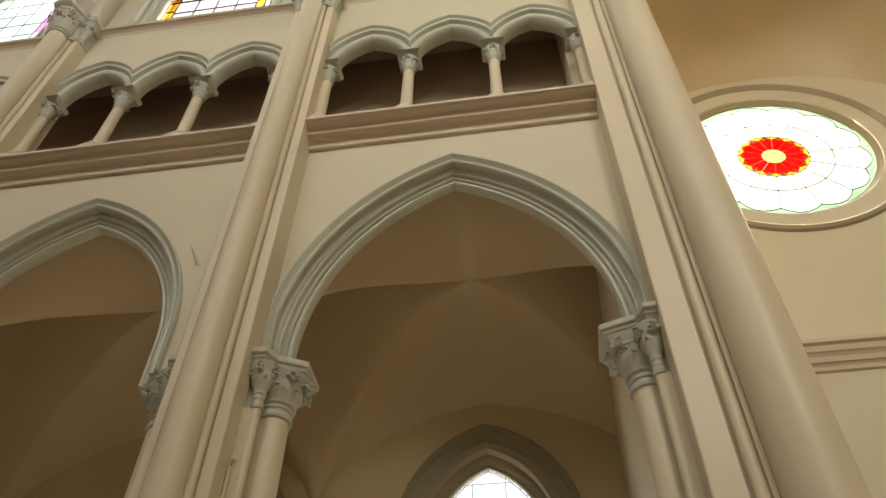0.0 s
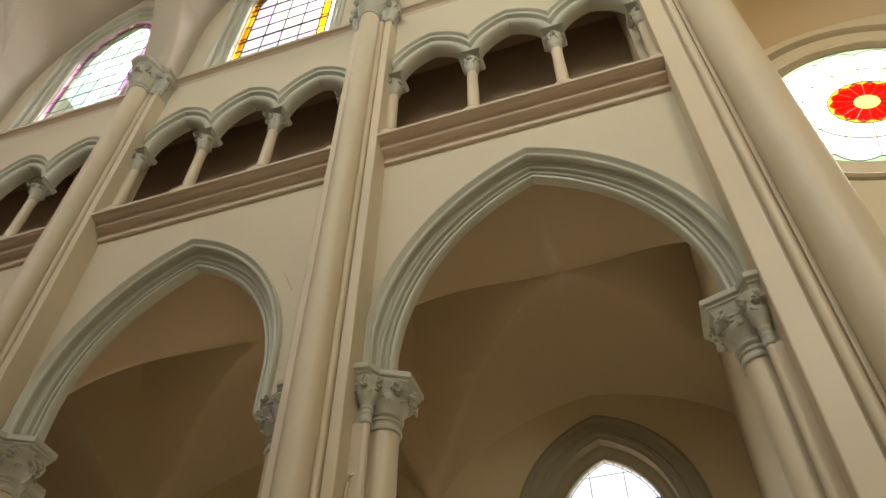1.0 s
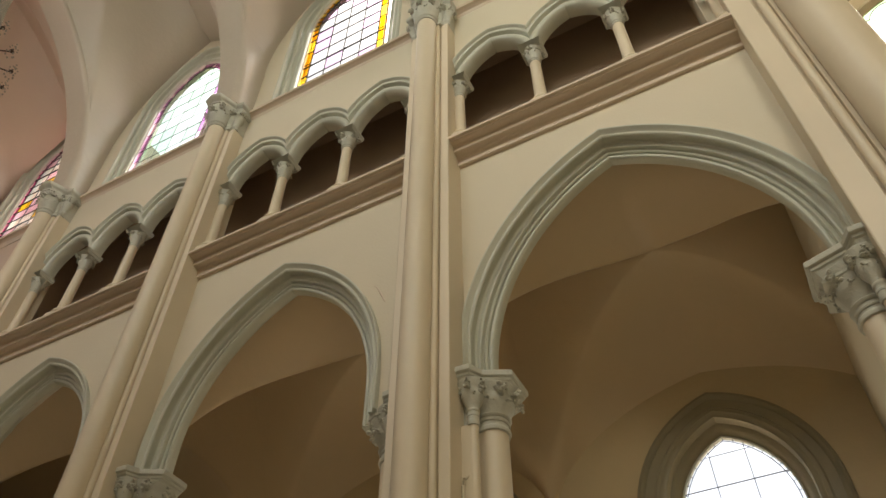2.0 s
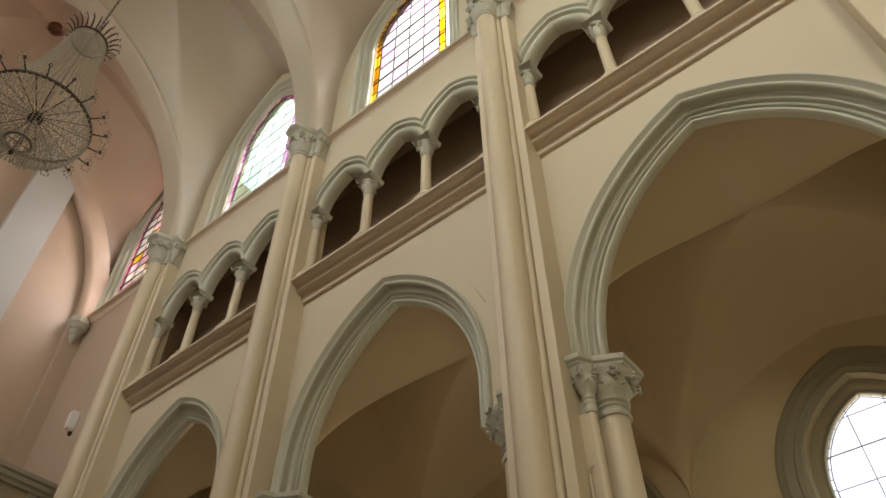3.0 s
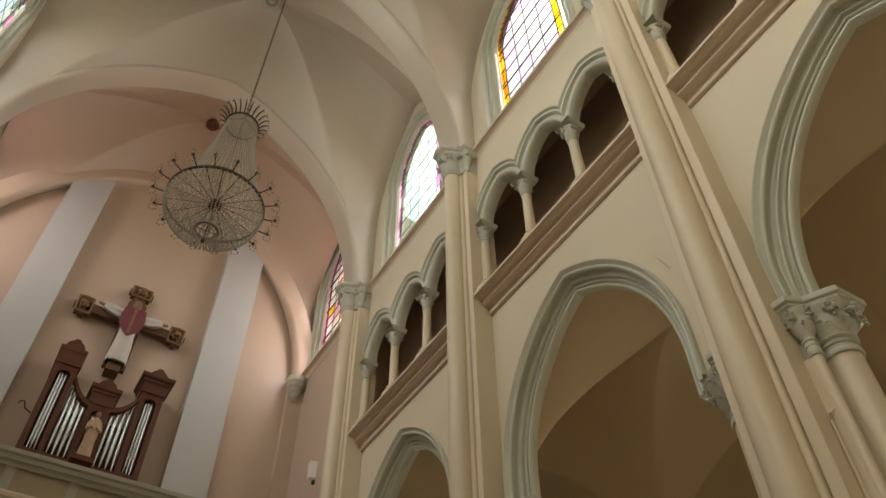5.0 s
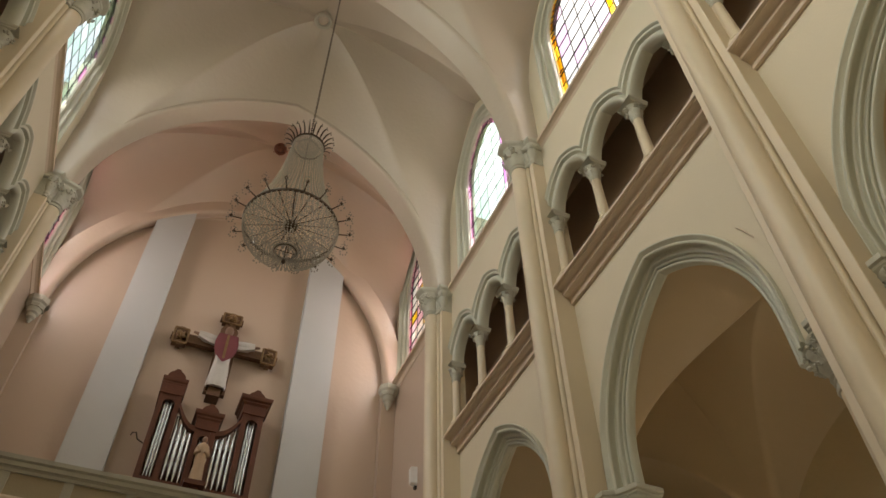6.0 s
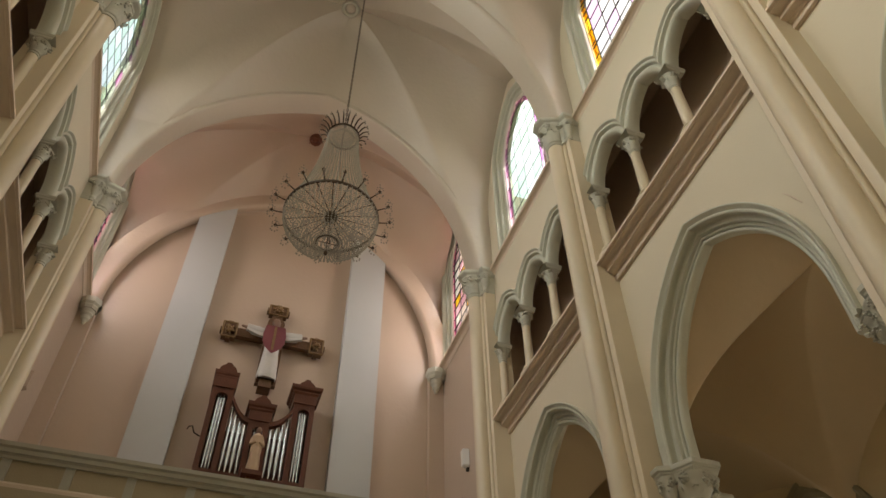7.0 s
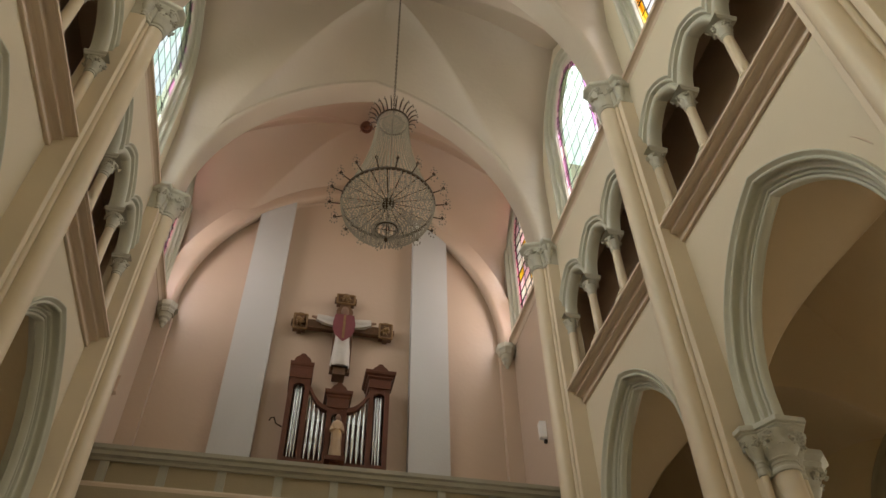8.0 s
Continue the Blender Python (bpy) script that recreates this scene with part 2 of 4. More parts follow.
# ---- nave walls ----
# each arcade arch: its centre, half span, centre offset, and the heights of its spring and of its straight foot
ARCHES = [dict(yc=BAYS[0], s=1.34, d=1.003, z=5.85, foot=SPRING), dict(yc=BAYS[1] + 0.125, s=1.11, d=0.82, z=6.15, foot=SPRING), dict(yc=BAYS[2] + 0.23, s=1.06, d=0.70, z=6.36, foot=SPRING)]
TARCH = dict(s=0.396, d=0.226)
TSPRING = 10.60
UP = 4.62              # face of the wall above the string course, x
BACK = 5.12            # back of the arcade wall, x
WIN = dict(s=0.87, d=0.54)
WSPRING = 15.3


def foot_cap(u):
    """Half width at which a member of the arcade moulding runs straight down beside the pier."""
    return 99.0 if u < 0.2 else 1.54 + (u - 0.2) / 0.17 * (CLEAR - 0.004 - 1.54)


def arcade_hole(arch, b):
    top = [(arch["yc"] + y, arch["z"] + z) for y, z in arch_line(arch["s"], arch["d"], 0.34, CLEAR)]
    foot = arch["foot"] + 0.002
    return [(b + CLEAR, 0.0), (b + CLEAR, foot), (top[0][0] - 0.001, foot + 0.001)] + top + [(top[-1][0] + 0.001, foot + 0.001), (b - CLEAR, foot), (b - CLEAR, 0.0)]


def triforium_hole(yc):
    pts = [(yc + 1.635, TRI)]
    for k in (1, 0, -1):
        ln = arch_line(TARCH["s"], TARCH["d"], 0.27, 0.545, 8)
        pts += [(yc + 1.09 * k + y, TSPRING + z) for y, z in (ln if k == 1 else ln[1:])]
    return pts + [(yc - 1.635, TRI)]


def window_hole(yc, s, d, bottom, spring, u):
    return [(yc + s + u, bottom)] + [(yc + y, spring + z) for y, z in arch_line(s, d, u)] + [(yc - s - u, bottom)]


def nave_wall(name, mirror, label):
    y0, y1 = PIERS[0] - 0.05, END + 0.4
    wall = thing(name, label, "wall", kind="structure")
    low = pierced([(y0, 0), (y1, 0), (y1, TRI), (y0, TRI)][::1], [[(y, max(z, 0.001)) for y, z in arcade_hole(arch, b)] for arch, b in zip(ARCHES, BAYS)], WALL, BACK)
    build("arcade_wall", low, CREAM, wall, mirror=mirror)
    holes = [triforium_hole(b) for b in BAYS]
    holes = [[(y, max(z, TRI + 0.002)) for y, z in h] for h in holes]
    holes += [window_hole(b, WIN["s"], WIN["d"], SILL - 0.1, WSPRING, 0.36) for b in BAYS]
    ed = (PIERS[3] + 0.3, END)
    holes.append(window_hole(EBAY, WIN["s"], WIN["d"], SILL - 0.1, WSPRING, 0.36))
    up = pierced([(y0, TRI + 0.001), (ed[0], TRI + 0.001), (ed[0], TOP), (y0, TOP)], [h for h in holes[:6]], UP, 4.85)
    build("upper_wall", up, CREAM, wall, mirror=mirror)
    upe = pierced([(ed[0], 0), (y1, 0), (y1, TOP), (ed[0], TOP)], [holes[6]], WALL - 0.02, 4.87)
    build("gallery_wall", upe, PINK, wall, "pink painted wall beside the gallery", mirror=mirror)
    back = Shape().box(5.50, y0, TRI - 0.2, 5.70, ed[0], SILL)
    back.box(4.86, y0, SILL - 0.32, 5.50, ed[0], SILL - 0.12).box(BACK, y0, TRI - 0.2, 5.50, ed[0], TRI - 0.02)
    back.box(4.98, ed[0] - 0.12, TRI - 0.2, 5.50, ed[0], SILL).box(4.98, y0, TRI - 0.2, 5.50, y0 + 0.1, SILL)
    build("triforium_back", back, DARK, wall, "brown triforium passage, shade put into its colour", mirror=mirror)
    # courses
    prof = [(4.71, 8.775), (4.668, 8.772), (4.655, 8.778), (4.650, 8.79), (4.650, 8.828), (4.660, 8.838), (4.662, 8.85), (4.652, 8.875), (4.625, 8.895), (4.58, 8.903), (4.548, 8.90), (4.538, 8.908),
            (4.538, 8.942), (4.55, 8.95), (4.548, 8.965), (4.53, 8.982), (4.50, 8.99), (4.455, 8.992), (4.437, 8.988), (4.437, 9.0), (4.415, 9.002), (4.402, 9.008), (4.402, 9.045), (4.44, 9.052), (4.98, 9.045)]
    for b in BAYS:
        rows = [[(x, y, z) for x, z in prof] for y in (b - CLEAR, b + CLEAR)]
        build("string_course", Shape().grid(rows), STRING, wall, "fawn moulded string course", mirror=mirror, smooth=25)
    for a, e, dx in [(b - CLEAR, b + CLEAR, -0.035) for b in BAYS] + [(PIERS[3] + 0.3, END, 0.0)]:
        sp = [(4.69, SILL - 0.19), (4.665, SILL - 0.185), (4.655, SILL - 0.15), (4.63, SILL - 0.10), (4.585, SILL - 0.075), (4.545, SILL - 0.07), (4.54, SILL - 0.01), (4.56, SILL + 0.01), (4.9, SILL + 0.05)]
        build("sill_course", Shape().grid([[(x + dx, y, z) for x, z in sp] for y in (a, e)]), STRING, wall, "fawn moulded sill course", mirror=mirror)
    # arcade arch mouldings, nave side and aisle side
    ap = [(0.37, 4.71), (0.37, 4.65), (0.364, 4.642), (0.352, 4.644), (0.335, 4.662), (0.318, 4.688), (0.310, 4.692), (0.303, 4.686), (0.290, 4.682), (0.278, 4.687), (0.270, 4.70), (0.272, 4.735), (0.284, 4.768),
          (0.280, 4.792), (0.262, 4.804), (0.240, 4.800), (0.222, 4.793), (0.210, 4.797), (0.204, 4.812), (0.208, 4.838), (0.200, 4.848), (0.189, 4.836), (0.168, 4.830), (0.160, 4.838), (0.160, 4.866), (0.150, 4.870), (0.143, 4.848),
          (0.132, 4.843), (0.118, 4.846), (0.106, 4.860), (0.10, 4.885), (0.10, 4.945), (0.14, 4.97), (0.30, 5.02), (0.34, 5.12)]
    tp = [(0.286, 4.63), (0.286, 4.525), (0.280, 4.510), (0.270, 4.510), (0.258, 4.525), (0.248, 4.548), (0.238, 4.552), (0.215, 4.548), (0.205, 4.556), (0.201, 4.595), (0.192, 4.614), (0.182, 4.612), (0.168, 4.598),
          (0.148, 4.588), (0.126, 4.590), (0.105, 4.604), (0.090, 4.628), (0.080, 4.66), (0.074, 4.70), (0.078, 4.74), (0.085, 4.80), (0.20, 4.81), (0.262, 4.82), (0.262, 4.852)]
    for b, arch in zip(BAYS, ARCHES):
        build("arch_moulding", moulding(arch["yc"], arch["z"], arch["s"], arch["d"], ap, foot_cap if b == B0 else 99.0, 20, arch["foot"] - 0.02), TRIM, wall, "grey-green moulded pointed arch", mirror=mirror, smooth=33)
        for k in (-1, 0, 1):
            build("triforium_arch", moulding(b + 1.09 * k, TSPRING, TARCH["s"], TARCH["d"], tp, 0.545, 10), TRIM, wall, "grey-green moulded small pointed arch", mirror=mirror, smooth=33)
    wp = [(0.385, 4.76), (0.38, 4.69), (0.375, 4.635), (0.355, 4.61), (0.325, 4.61), (0.31, 4.63), (0.305, 4.69), (0.285, 4.715), (0.26, 4.715), (0.25, 4.69), (0.22, 4.675), (0.195, 4.69), (0.19, 4.745),
          (0.165, 4.77), (0.14, 4.77), (0.13, 4.75), (0.09, 4.745), (0.07, 4.76), (0.06, 4.815), (0.02, 4.84), (0.0, 4.86), (0.0, 4.93)]
    for b in BAYS:
        build("window_moulding", moulding(b, WSPRING, WIN["s"], WIN["d"], [(u, x - 0.03) for u, x in wp], 99, 16, SILL), TRIM, wall, "grey-green moulded window surround", mirror=mirror, smooth=33)
    build("window_moulding", moulding(EBAY, WSPRING, WIN["s"], WIN["d"], [(u, x + 0.02) for u, x in wp], 99, 16, SILL), TRIM, wall, "grey-green moulded window surround", mirror=mirror, smooth=33)
    return wall


nave_wall("wall_east", False, "cream nave wall with pointed arcade and dark triforium")
nave_wall("wall_west", True, "cream nave wall with pointed arcade and dark triforium")

# ---- piers ----


def half_profile():
    """Plan of a pier's nave side: (offset along the wall, x), one half, from the wall to the middle of the shaft."""
    p = [(0.295, 4.72), (0.295, 4.405), (0.288, 4.398), (0.200, 4.398), (0.192, 4.405), (0.188, 4.43), (0.176, 4.432)]
    for i in range(7):
        a = radians(-10 + 160 * i / 6)
        p.append((0.142 + 0.036 * math.cos(a), 4.395 - 0.036 * math.sin(a)))
    p += [(0.108, 4.42)]
    for i in range(9):
        a = radians(-38 + 128 * i / 8)
        p.append((0.14 * math.cos(a), 4.31 - 0.14 * math.sin(a)))
    return p


def full_profile():
    h = half_profile()
    return h + [(-y, x) for y, x in h[-2::-1]]


def leaf_clump(sh, x, y, z, r, seed, n=7):
    """A knot of carved leaves: a rough lump of small curled lobes."""
    rnd = random.Random(seed)
    for _ in range(n):
        cx, cy, cz = x + rnd.uniform(-r, r) * 0.75, y + rnd.uniform(-r, r) * 0.75, z + rnd.uniform(-r, r) * 0.7
        q = r * rnd.uniform(0.3, 0.5)
        t = rnd.uniform(0, 6.28)
        rows = []
        for i in range(5):
            a = math.pi * i / 4
            k = q * max(0.05, math.sin(a))
            rows.append([(cx + k * math.cos(2 * math.pi * j / 5 + t), cy + k * math.sin(2 * math.pi * j / 5 + t), cz - 0.8 * q * math.cos(a)) for j in range(5)])
        sh.grid(rows, close=True)


def octagon(x, y, r, z, n=8, turn=22.5):
    return [(x + r * math.cos(radians(turn + 360 * i / n)), y + r * math.sin(radians(turn + 360 * i / n)), z) for i in range(n)]


def bell(sh, x, y, z0, z1, r0, r1, seed, leaves=6, n=18, neck=0.0):
    """A capital's vase-shaped bell on a double ring, with a crown of leaf knots under the slab."""
    h = z1 - z0
    if neck:
        sh.lathe([(r0 * 0.98, z0 - neck - 0.025), (r0 * 1.12, z0 - neck - 0.02), (r0 * 1.17, z0 - neck), (r0 * 1.12, z0 - neck + 0.02), (r0 * 1.03, z0 - neck + 0.03), (r0 * 1.03, z0)], x, y, n)
    sh.lathe([(r0 * 0.98, z0 - 0.16 * h), (r0 * 1.10, z0 - 0.155 * h), (r0 * 1.14, z0 - 0.12 * h), (r0 * 1.06, z0 - 0.09 * h), (r0 * 1.05, z0 - 0.01 * h), (r0 * 1.18, z0 + 0.01 * h), (r0 * 1.24, z0 + 0.05 * h),
              (r0 * 1.16, z0 + 0.09 * h), (r0 * 1.04, z0 + 0.11 * h), (r0 * 1.10, z0 + 0.22 * h), (r0 + (r1 - r0) * 0.36, z0 + 0.38 * h), (r0 + (r1 - r0) * 0.55, z0 + 0.55 * h),
              (r0 + (r1 - r0) * 0.52, z0 + 0.62 * h), (r0 + (r1 - r0) * 0.6, z0 + 0.78 * h), (r1 * 0.95, z0 + 0.95 * h), (r1 * 0.95, z1)], x, y, n)
    rnd = random.Random(seed)
    for i in range(leaves):
        a = 2 * math.pi * (i + rnd.uniform(-0.12, 0.12)) / leaves
        rr = r0 + (r1 - r0) * 0.72
        q = 1.75 * r1 / leaves
        leaf_clump(sh, x + rr * math.cos(a), y + rr * math.sin(a), z0 + 0.74 * h, q, seed + 31 * i, 11)
        leaf_clump(sh, x + (r1 * 0.98) * math.cos(a), y + (r1 * 0.98) * math.sin(a), z0 + 0.88 * h, q * 0.62, seed + 31 * i + 7, 6)
        a += math.pi / leaves
        rr = r0 + (r1 - r0) * 0.42
        leaf_clump(sh, x + rr * math.cos(a), y + rr * math.sin(a), z0 + 0.52 * h, q * 0.6, seed + 57 * i, 6)


def nave_pier(yc, mirror, seed):
    p = thing("pier", "cream clustered pier with grey foliate capital", "pier", "nave piers")
    pr = full_profile()
    build("shaft", Shape().grid([[(x, yc + dy, z) for dy, x in pr] for z in (0.0, 12.0)]), PIER, p, mirror=mirror, smooth=35)
    cap = Shape()
    neck = [(12.0, 1.0, 0.012), (12.03, 1.0, 0.03), (12.06, 1.0, 0.012), (12.1, 1.0, 0.0), (12.25, 1.0, 0.02), (12.42, 1.05, 0.07)]
    cap.grid([[(4.72 - (4.72 - x) * 1.0 - g * (1 if x < 4.6 else 0), yc + dy * (1 + g), z) for dy, x in pr] for z, _, g in neck])
    bell(cap, 4.31, yc, 12.06, 12.48, 0.14, 0.27, seed, 8)
    for sg in (-1, 1):
        bell(cap, 4.40, yc + sg * 0.17, 12.06, 12.48, 0.05, 0.14, seed + sg, 6)
        bell(cap, 4.44, yc + sg * 0.27, 12.06, 12.48, 0.045, 0.13, seed + 3 * sg, 6)
    build("capital", cap, CAPITAL, p, "grey foliate plaster capital", mirror=mirror, smooth=45, welded=False)
    ab = Shape()
    outline = [(4.72, 0.36), (4.36, 0.36), (4.34, 0.24), (4.22, 0.20), (4.06, 0.14), (4.02, 0.0)]
    outline = outline + [(x, -y) for x, y in outline[-2::-1]]
    ab.grid([[(4.72 - (4.72 - x) * k, yc + y * k, z) for x, y in outline] for z, k in ((12.44, 0.9), (12.47, 0.98), (12.5, 0.98), (12.52, 0.93), (12.55, 0.97), (12.58, 1.06), (12.60, 1.08), (12.645, 1.08), (12.65, 1.05))], caps=True)
    build("abacus", ab, CAPITAL, p, mirror=mirror)
    return p


for side in (False, True):
    for i, yc in enumerate(PIERS[1:]):
        nave_pier(yc, side, 11 + 7 * i)


def crossing_pier(mirror):
    """The wide pier at the crossing, with a big round shaft towards the nave."""
    p = thing("crossing_pier", "large cream clustered pier at the crossing", "pier", "crossing piers")
    core = [(5.45, -0.985), (4.70, -0.99), (4.405, -0.99), (4.398, -1.0), (4.398, -1.205), (4.41, -1.215), (4.44, -1.222), (4.44, -1.338), (4.408, -1.348), (4.408, -1.385), (4.45, -1.40), (4.45, -1.80), (4.60, -1.82), (4.66, -1.86), (4.66, -1.95), (5.45, -1.95)]
    build("pilaster", Shape().grid([[(x, y, z) for x, y in core] for z in (0.0, TOP)], close=True, caps=True), PIER, p, mirror=mirror)
    build("small_shaft", Shape().lathe([(0.045, 0.0), (0.045, TOP)], 4.40, -1.28, 16), PIER, p, mirror=mirror, smooth=50)
    build("great_shaft", Shape().lathe([(0.235, 0.0), (0.235, TOP)], 4.35, -1.615, 40), PIER, p, mirror=mirror, smooth=50)
    build("side_shaft", Shape().lathe([(0.07, 0.0), (0.07, TOP)], 4.60, -1.85, 16), PIER, p, mirror=mirror, smooth=50)
    return p


crossing_pier(False)
crossing_pier(True)


def respond(yface, sgn, mirror, seed, label="cream half column with grey foliate capital", grow=0.0, lift=0.0):
    """The half column under one end of an arcade arch; sgn: the way it faces along y."""
    p = thing("half_column", label, "column", "arcade responds")
    cx, ax, dy = 4.85, 4.93, 0.17
    sh = Shape().lathe([(0.175, 0.0), (0.175, 0.12), (0.15, 0.16), (0.132, 0.3), (0.128, 5.16)], cx, yface + sgn * dy, 18)
    sh.box(cx - 0.12, min(yface - 0.02 * sgn, yface + dy * sgn), 0.0, cx + 0.12, max(yface - 0.02 * sgn, yface + dy * sgn), 5.16)
    build("shaft", sh, PIER, p, mirror=mirror, smooth=35)
    nooks = ((-0.215, 0.095), (0.215, 0.095))
    for dx, dn in nooks:
        build("nook_shaft", Shape().lathe([(0.043, 0.0), (0.043, 5.16)], cx + dx, yface + sgn * dn, 12).box(cx + dx - 0.04, min(yface - 0.01, yface + dn * sgn), 0, cx + dx + 0.04, max(yface + 0.01, yface + dn * sgn), 5.16), PIER, p, mirror=mirror, smooth=50)
    cap = Shape()
    bell(cap, cx, yface + sgn * dy, 5.28, 5.56 + grow, 0.13, 0.26, seed, 8, neck=0.105)
    for dx, dn in nooks:
        bell(cap, cx + dx, yface + sgn * dn, 5.28, 5.56 + grow, 0.048, 0.14, seed + 5, 6, neck=0.105)
    cap.box(cx - 0.2, min(yface, yface + sgn * 0.11), 5.15, cx + 0.255, max(yface, yface + sgn * 0.11), 5.56)
    build("capital", cap, CAPITAL, p, "grey foliate plaster capital", mirror=mirror, smooth=45, welded=False)
    g = grow
    o = [(-0.44 - g, -0.02), (-0.43 - g, 0.13), (-0.30 - g, 0.19), (-0.18 - 1.5 * g, 0.42 + g), (0.16, 0.42 + g), (0.26, 0.19), (0.34, 0.13), (0.35, -0.02)]
    ab = Shape().grid([[(ax + x * k, yface + sgn * y * k, z) for x, y in o] for z, k in ((5.49 + g / 2, 0.78), (5.505 + g / 2, 0.87), (5.525 + g / 2, 0.88), (5.535 + g / 2, 0.83), (5.565 + g / 2, 0.84), (5.60 + g, 0.90), (5.61 + g, 0.935), (5.632 + g, 0.94), (5.637 + g, 0.975), (5.645 + g, 1.0), (5.69 + g, 1.0), (5.705 + g, 0.97))], caps=True)
    build("abacus", ab, CAPITAL, p, mirror=mirror)
    for ob in p.children:
        ob.location.z = lift
    return p


def aisle_column(yc, mirror, seed, lift=0.0, out=0.0):
    """The half column on the back of a pier that carries the aisle's cross arch."""
    p = thing("half_column", "cream half column with grey capital facing the aisle", "column", "aisle columns")
    build("shaft", Shape().lathe([(0.105, 0.0), (0.105, 4.98 + lift)], 5.26 + out, yc, 16).box(5.10, yc - 0.1, 0, 5.26 + out, yc + 0.1, 5.4), PIER, p, mirror=mirror, smooth=35)
    cap = Shape()
    bell(cap, 5.26 + out, yc, 5.08 + lift, 5.44 + lift, 0.11, 0.24, seed, 8, neck=0.1)
    build("capital", cap, CAPITAL, p, "grey foliate plaster capital", mirror=mirror, smooth=45, welded=False)
    o = [(-0.16 - out, -0.34), (0.10, -0.34), (0.28, -0.16), (0.28, 0.16), (0.10, 0.34), (-0.16 - out, 0.34)]
    build("abacus", Shape().grid([[(5.26 + out + x * k, yc + y * k, z + lift) for x, y in o] for z, k in ((5.40, 0.8), (5.44, 0.87), (5.46, 0.83), (5.50, 0.98), (5.51, 1.0), (5.56, 1.0), (5.57, 0.98))], caps=True), CAPITAL, p, mirror=mirror)


for side in (False, True):
    for i, yc in enumerate(PIERS[1:]):
        aisle_column(yc, side, 700 + i, 0.17 if i == 1 else 0.0, 0.1 if i == 1 else 0.0)

for side in (False, True):
    for i, b in enumerate(BAYS):
        respond(b + CLEAR, -1, side, 101 + 13 * i, lift=0.16 if i else 0.0)
        respond(b - CLEAR, 1, side, 102 + 13 * i, grow=0.0 if i else 0.05)


def colonnette(x, y, mirror, seed, label):
    p = thing("colonnette", label, "column", "triforium colonnettes")
    build("base", Shape().lathe([(0.19, TRI + 0.01), (0.19, TRI + 0.17), (0.17, TRI + 0.20), (0.12, TRI + 0.25), (0.135, TRI + 0.28), (0.12, TRI + 0.32), (0.09, TRI + 0.36), (0.075, TRI + 0.40)], x, y, 14), PIER, p, mirror=mirror, smooth=40)
    build("shaft", Shape().lathe([(0.076, TRI + 0.39), (0.068, 10.25)], x, y, 14), PIER, p, mirror=mirror, smooth=50)
    cap = Shape()
    bell(cap, x, y, 10.27, 10.53, 0.068, 0.135, seed, 6)
    build("capital", cap, CAPITAL, p, "grey foliate capital", mirror=mirror, smooth=45, welded=False)
    ab = Shape().grid([[(x + a * k, y + b * k, z) for a, b in ((-0.15, -0.15), (0.15, -0.15), (0.15, 0.15), (-0.15, 0.15))] for z, k in ((10.515, 0.85), (10.53, 0.93), (10.55, 0.93), (10.57, 1.0), (10.61, 1.0))], caps=True)
    build("abacus", ab, CAPITAL, p, mirror=mirror)
    return p


for side in (False, True):
    for i, b in enumerate(BAYS):
        for k in (-1.615, -0.545, 0.545, 1.615):
            colonnette(4.655, b + k, side, 300 + 17 * i + int(10 * k), "cream triforium colonnette with grey leafy capital" if abs(k) < 1 else "cream triforium colonnette set against the pier")

# ---- vaults ----


def pointed(s, h, n, stilt=0.0):
    """(offset, height) from the spring to the crown of a pointed profile."""
    d = (h * h - s * s) / (2 * s)
    return [(s, 0.0)] * 0 + arch_half(s, d, 0.0, 99, n)


def groin_vault(name, xc, hx, yc, hy, z0, crown, dome, mat, stilt=1.6, n=30, parent=None, reach=None, fillet=0.0, tilt=0.0, soft=0.0, fall=0.0):
    """A domed groin vault as one thin shell. reach: half width to which the cross webs run on past the long barrel; fillet: rounding of the groins near the springing; tilt: rise of the ridge towards -y; fall: share of its height that the vault loses towards the wall on the side of its sign."""
    h = crown - z0
    reach = reach or hx
    long_p = pointed(hx, h, 60)
    cross_p = [(hy, 0.0), (hy, stilt * 0.5)] + [(y, stilt + z) for y, z in pointed(hy, h - stilt, n)]

    def x_at(z):
        for (xa, za), (xb, zb) in zip(long_p, long_p[1:]):
            if za <= z <= zb + 1e-9:
                return xa + (xb - xa) * (z - za) / max(1e-9, zb - za)
        return 0.0

    def up(x, y, z):
        k = max(0.0, 1 - (x / hx) ** 2)
        z *= 1 - abs(fall) * min(1.0, max(0.0, x * math.copysign(1.0, fall) / hx)) ** 2
        return (xc + x, yc + y, z0 + z + k * (dome * (1 - (y / hy) ** 2) + tilt * (0.5 - y / (2 * hy))))

    sh = Shape()
    m = 10
    for sx in (-1, 1):
        for sy in (-1, 1):
            rows = []
            for yb, z in cross_p:
                xa = x_at(z)
                r = min(fillet * max(soft, 1 - z / h), 0.9 * (hy - yb), 0.9 * (reach - xa), 0.8 * max(xa, yb))
                row = [(xa, hy + (yb + r - hy) * j / m) for j in range(m)]
                row += [(xa + r - r * math.cos(math.pi * j / 12), yb + r - r * math.sin(math.pi * j / 12)) for j in range(7)]
                row += [(xa + r + (reach - xa - r) * j / m, yb) for j in range(1, m + 1)]
                rows.append([up(sx * x, sy * y, z) for x, y in row])
            sh.grid(rows)
    return build(name, sh, mat, parent, smooth=32)


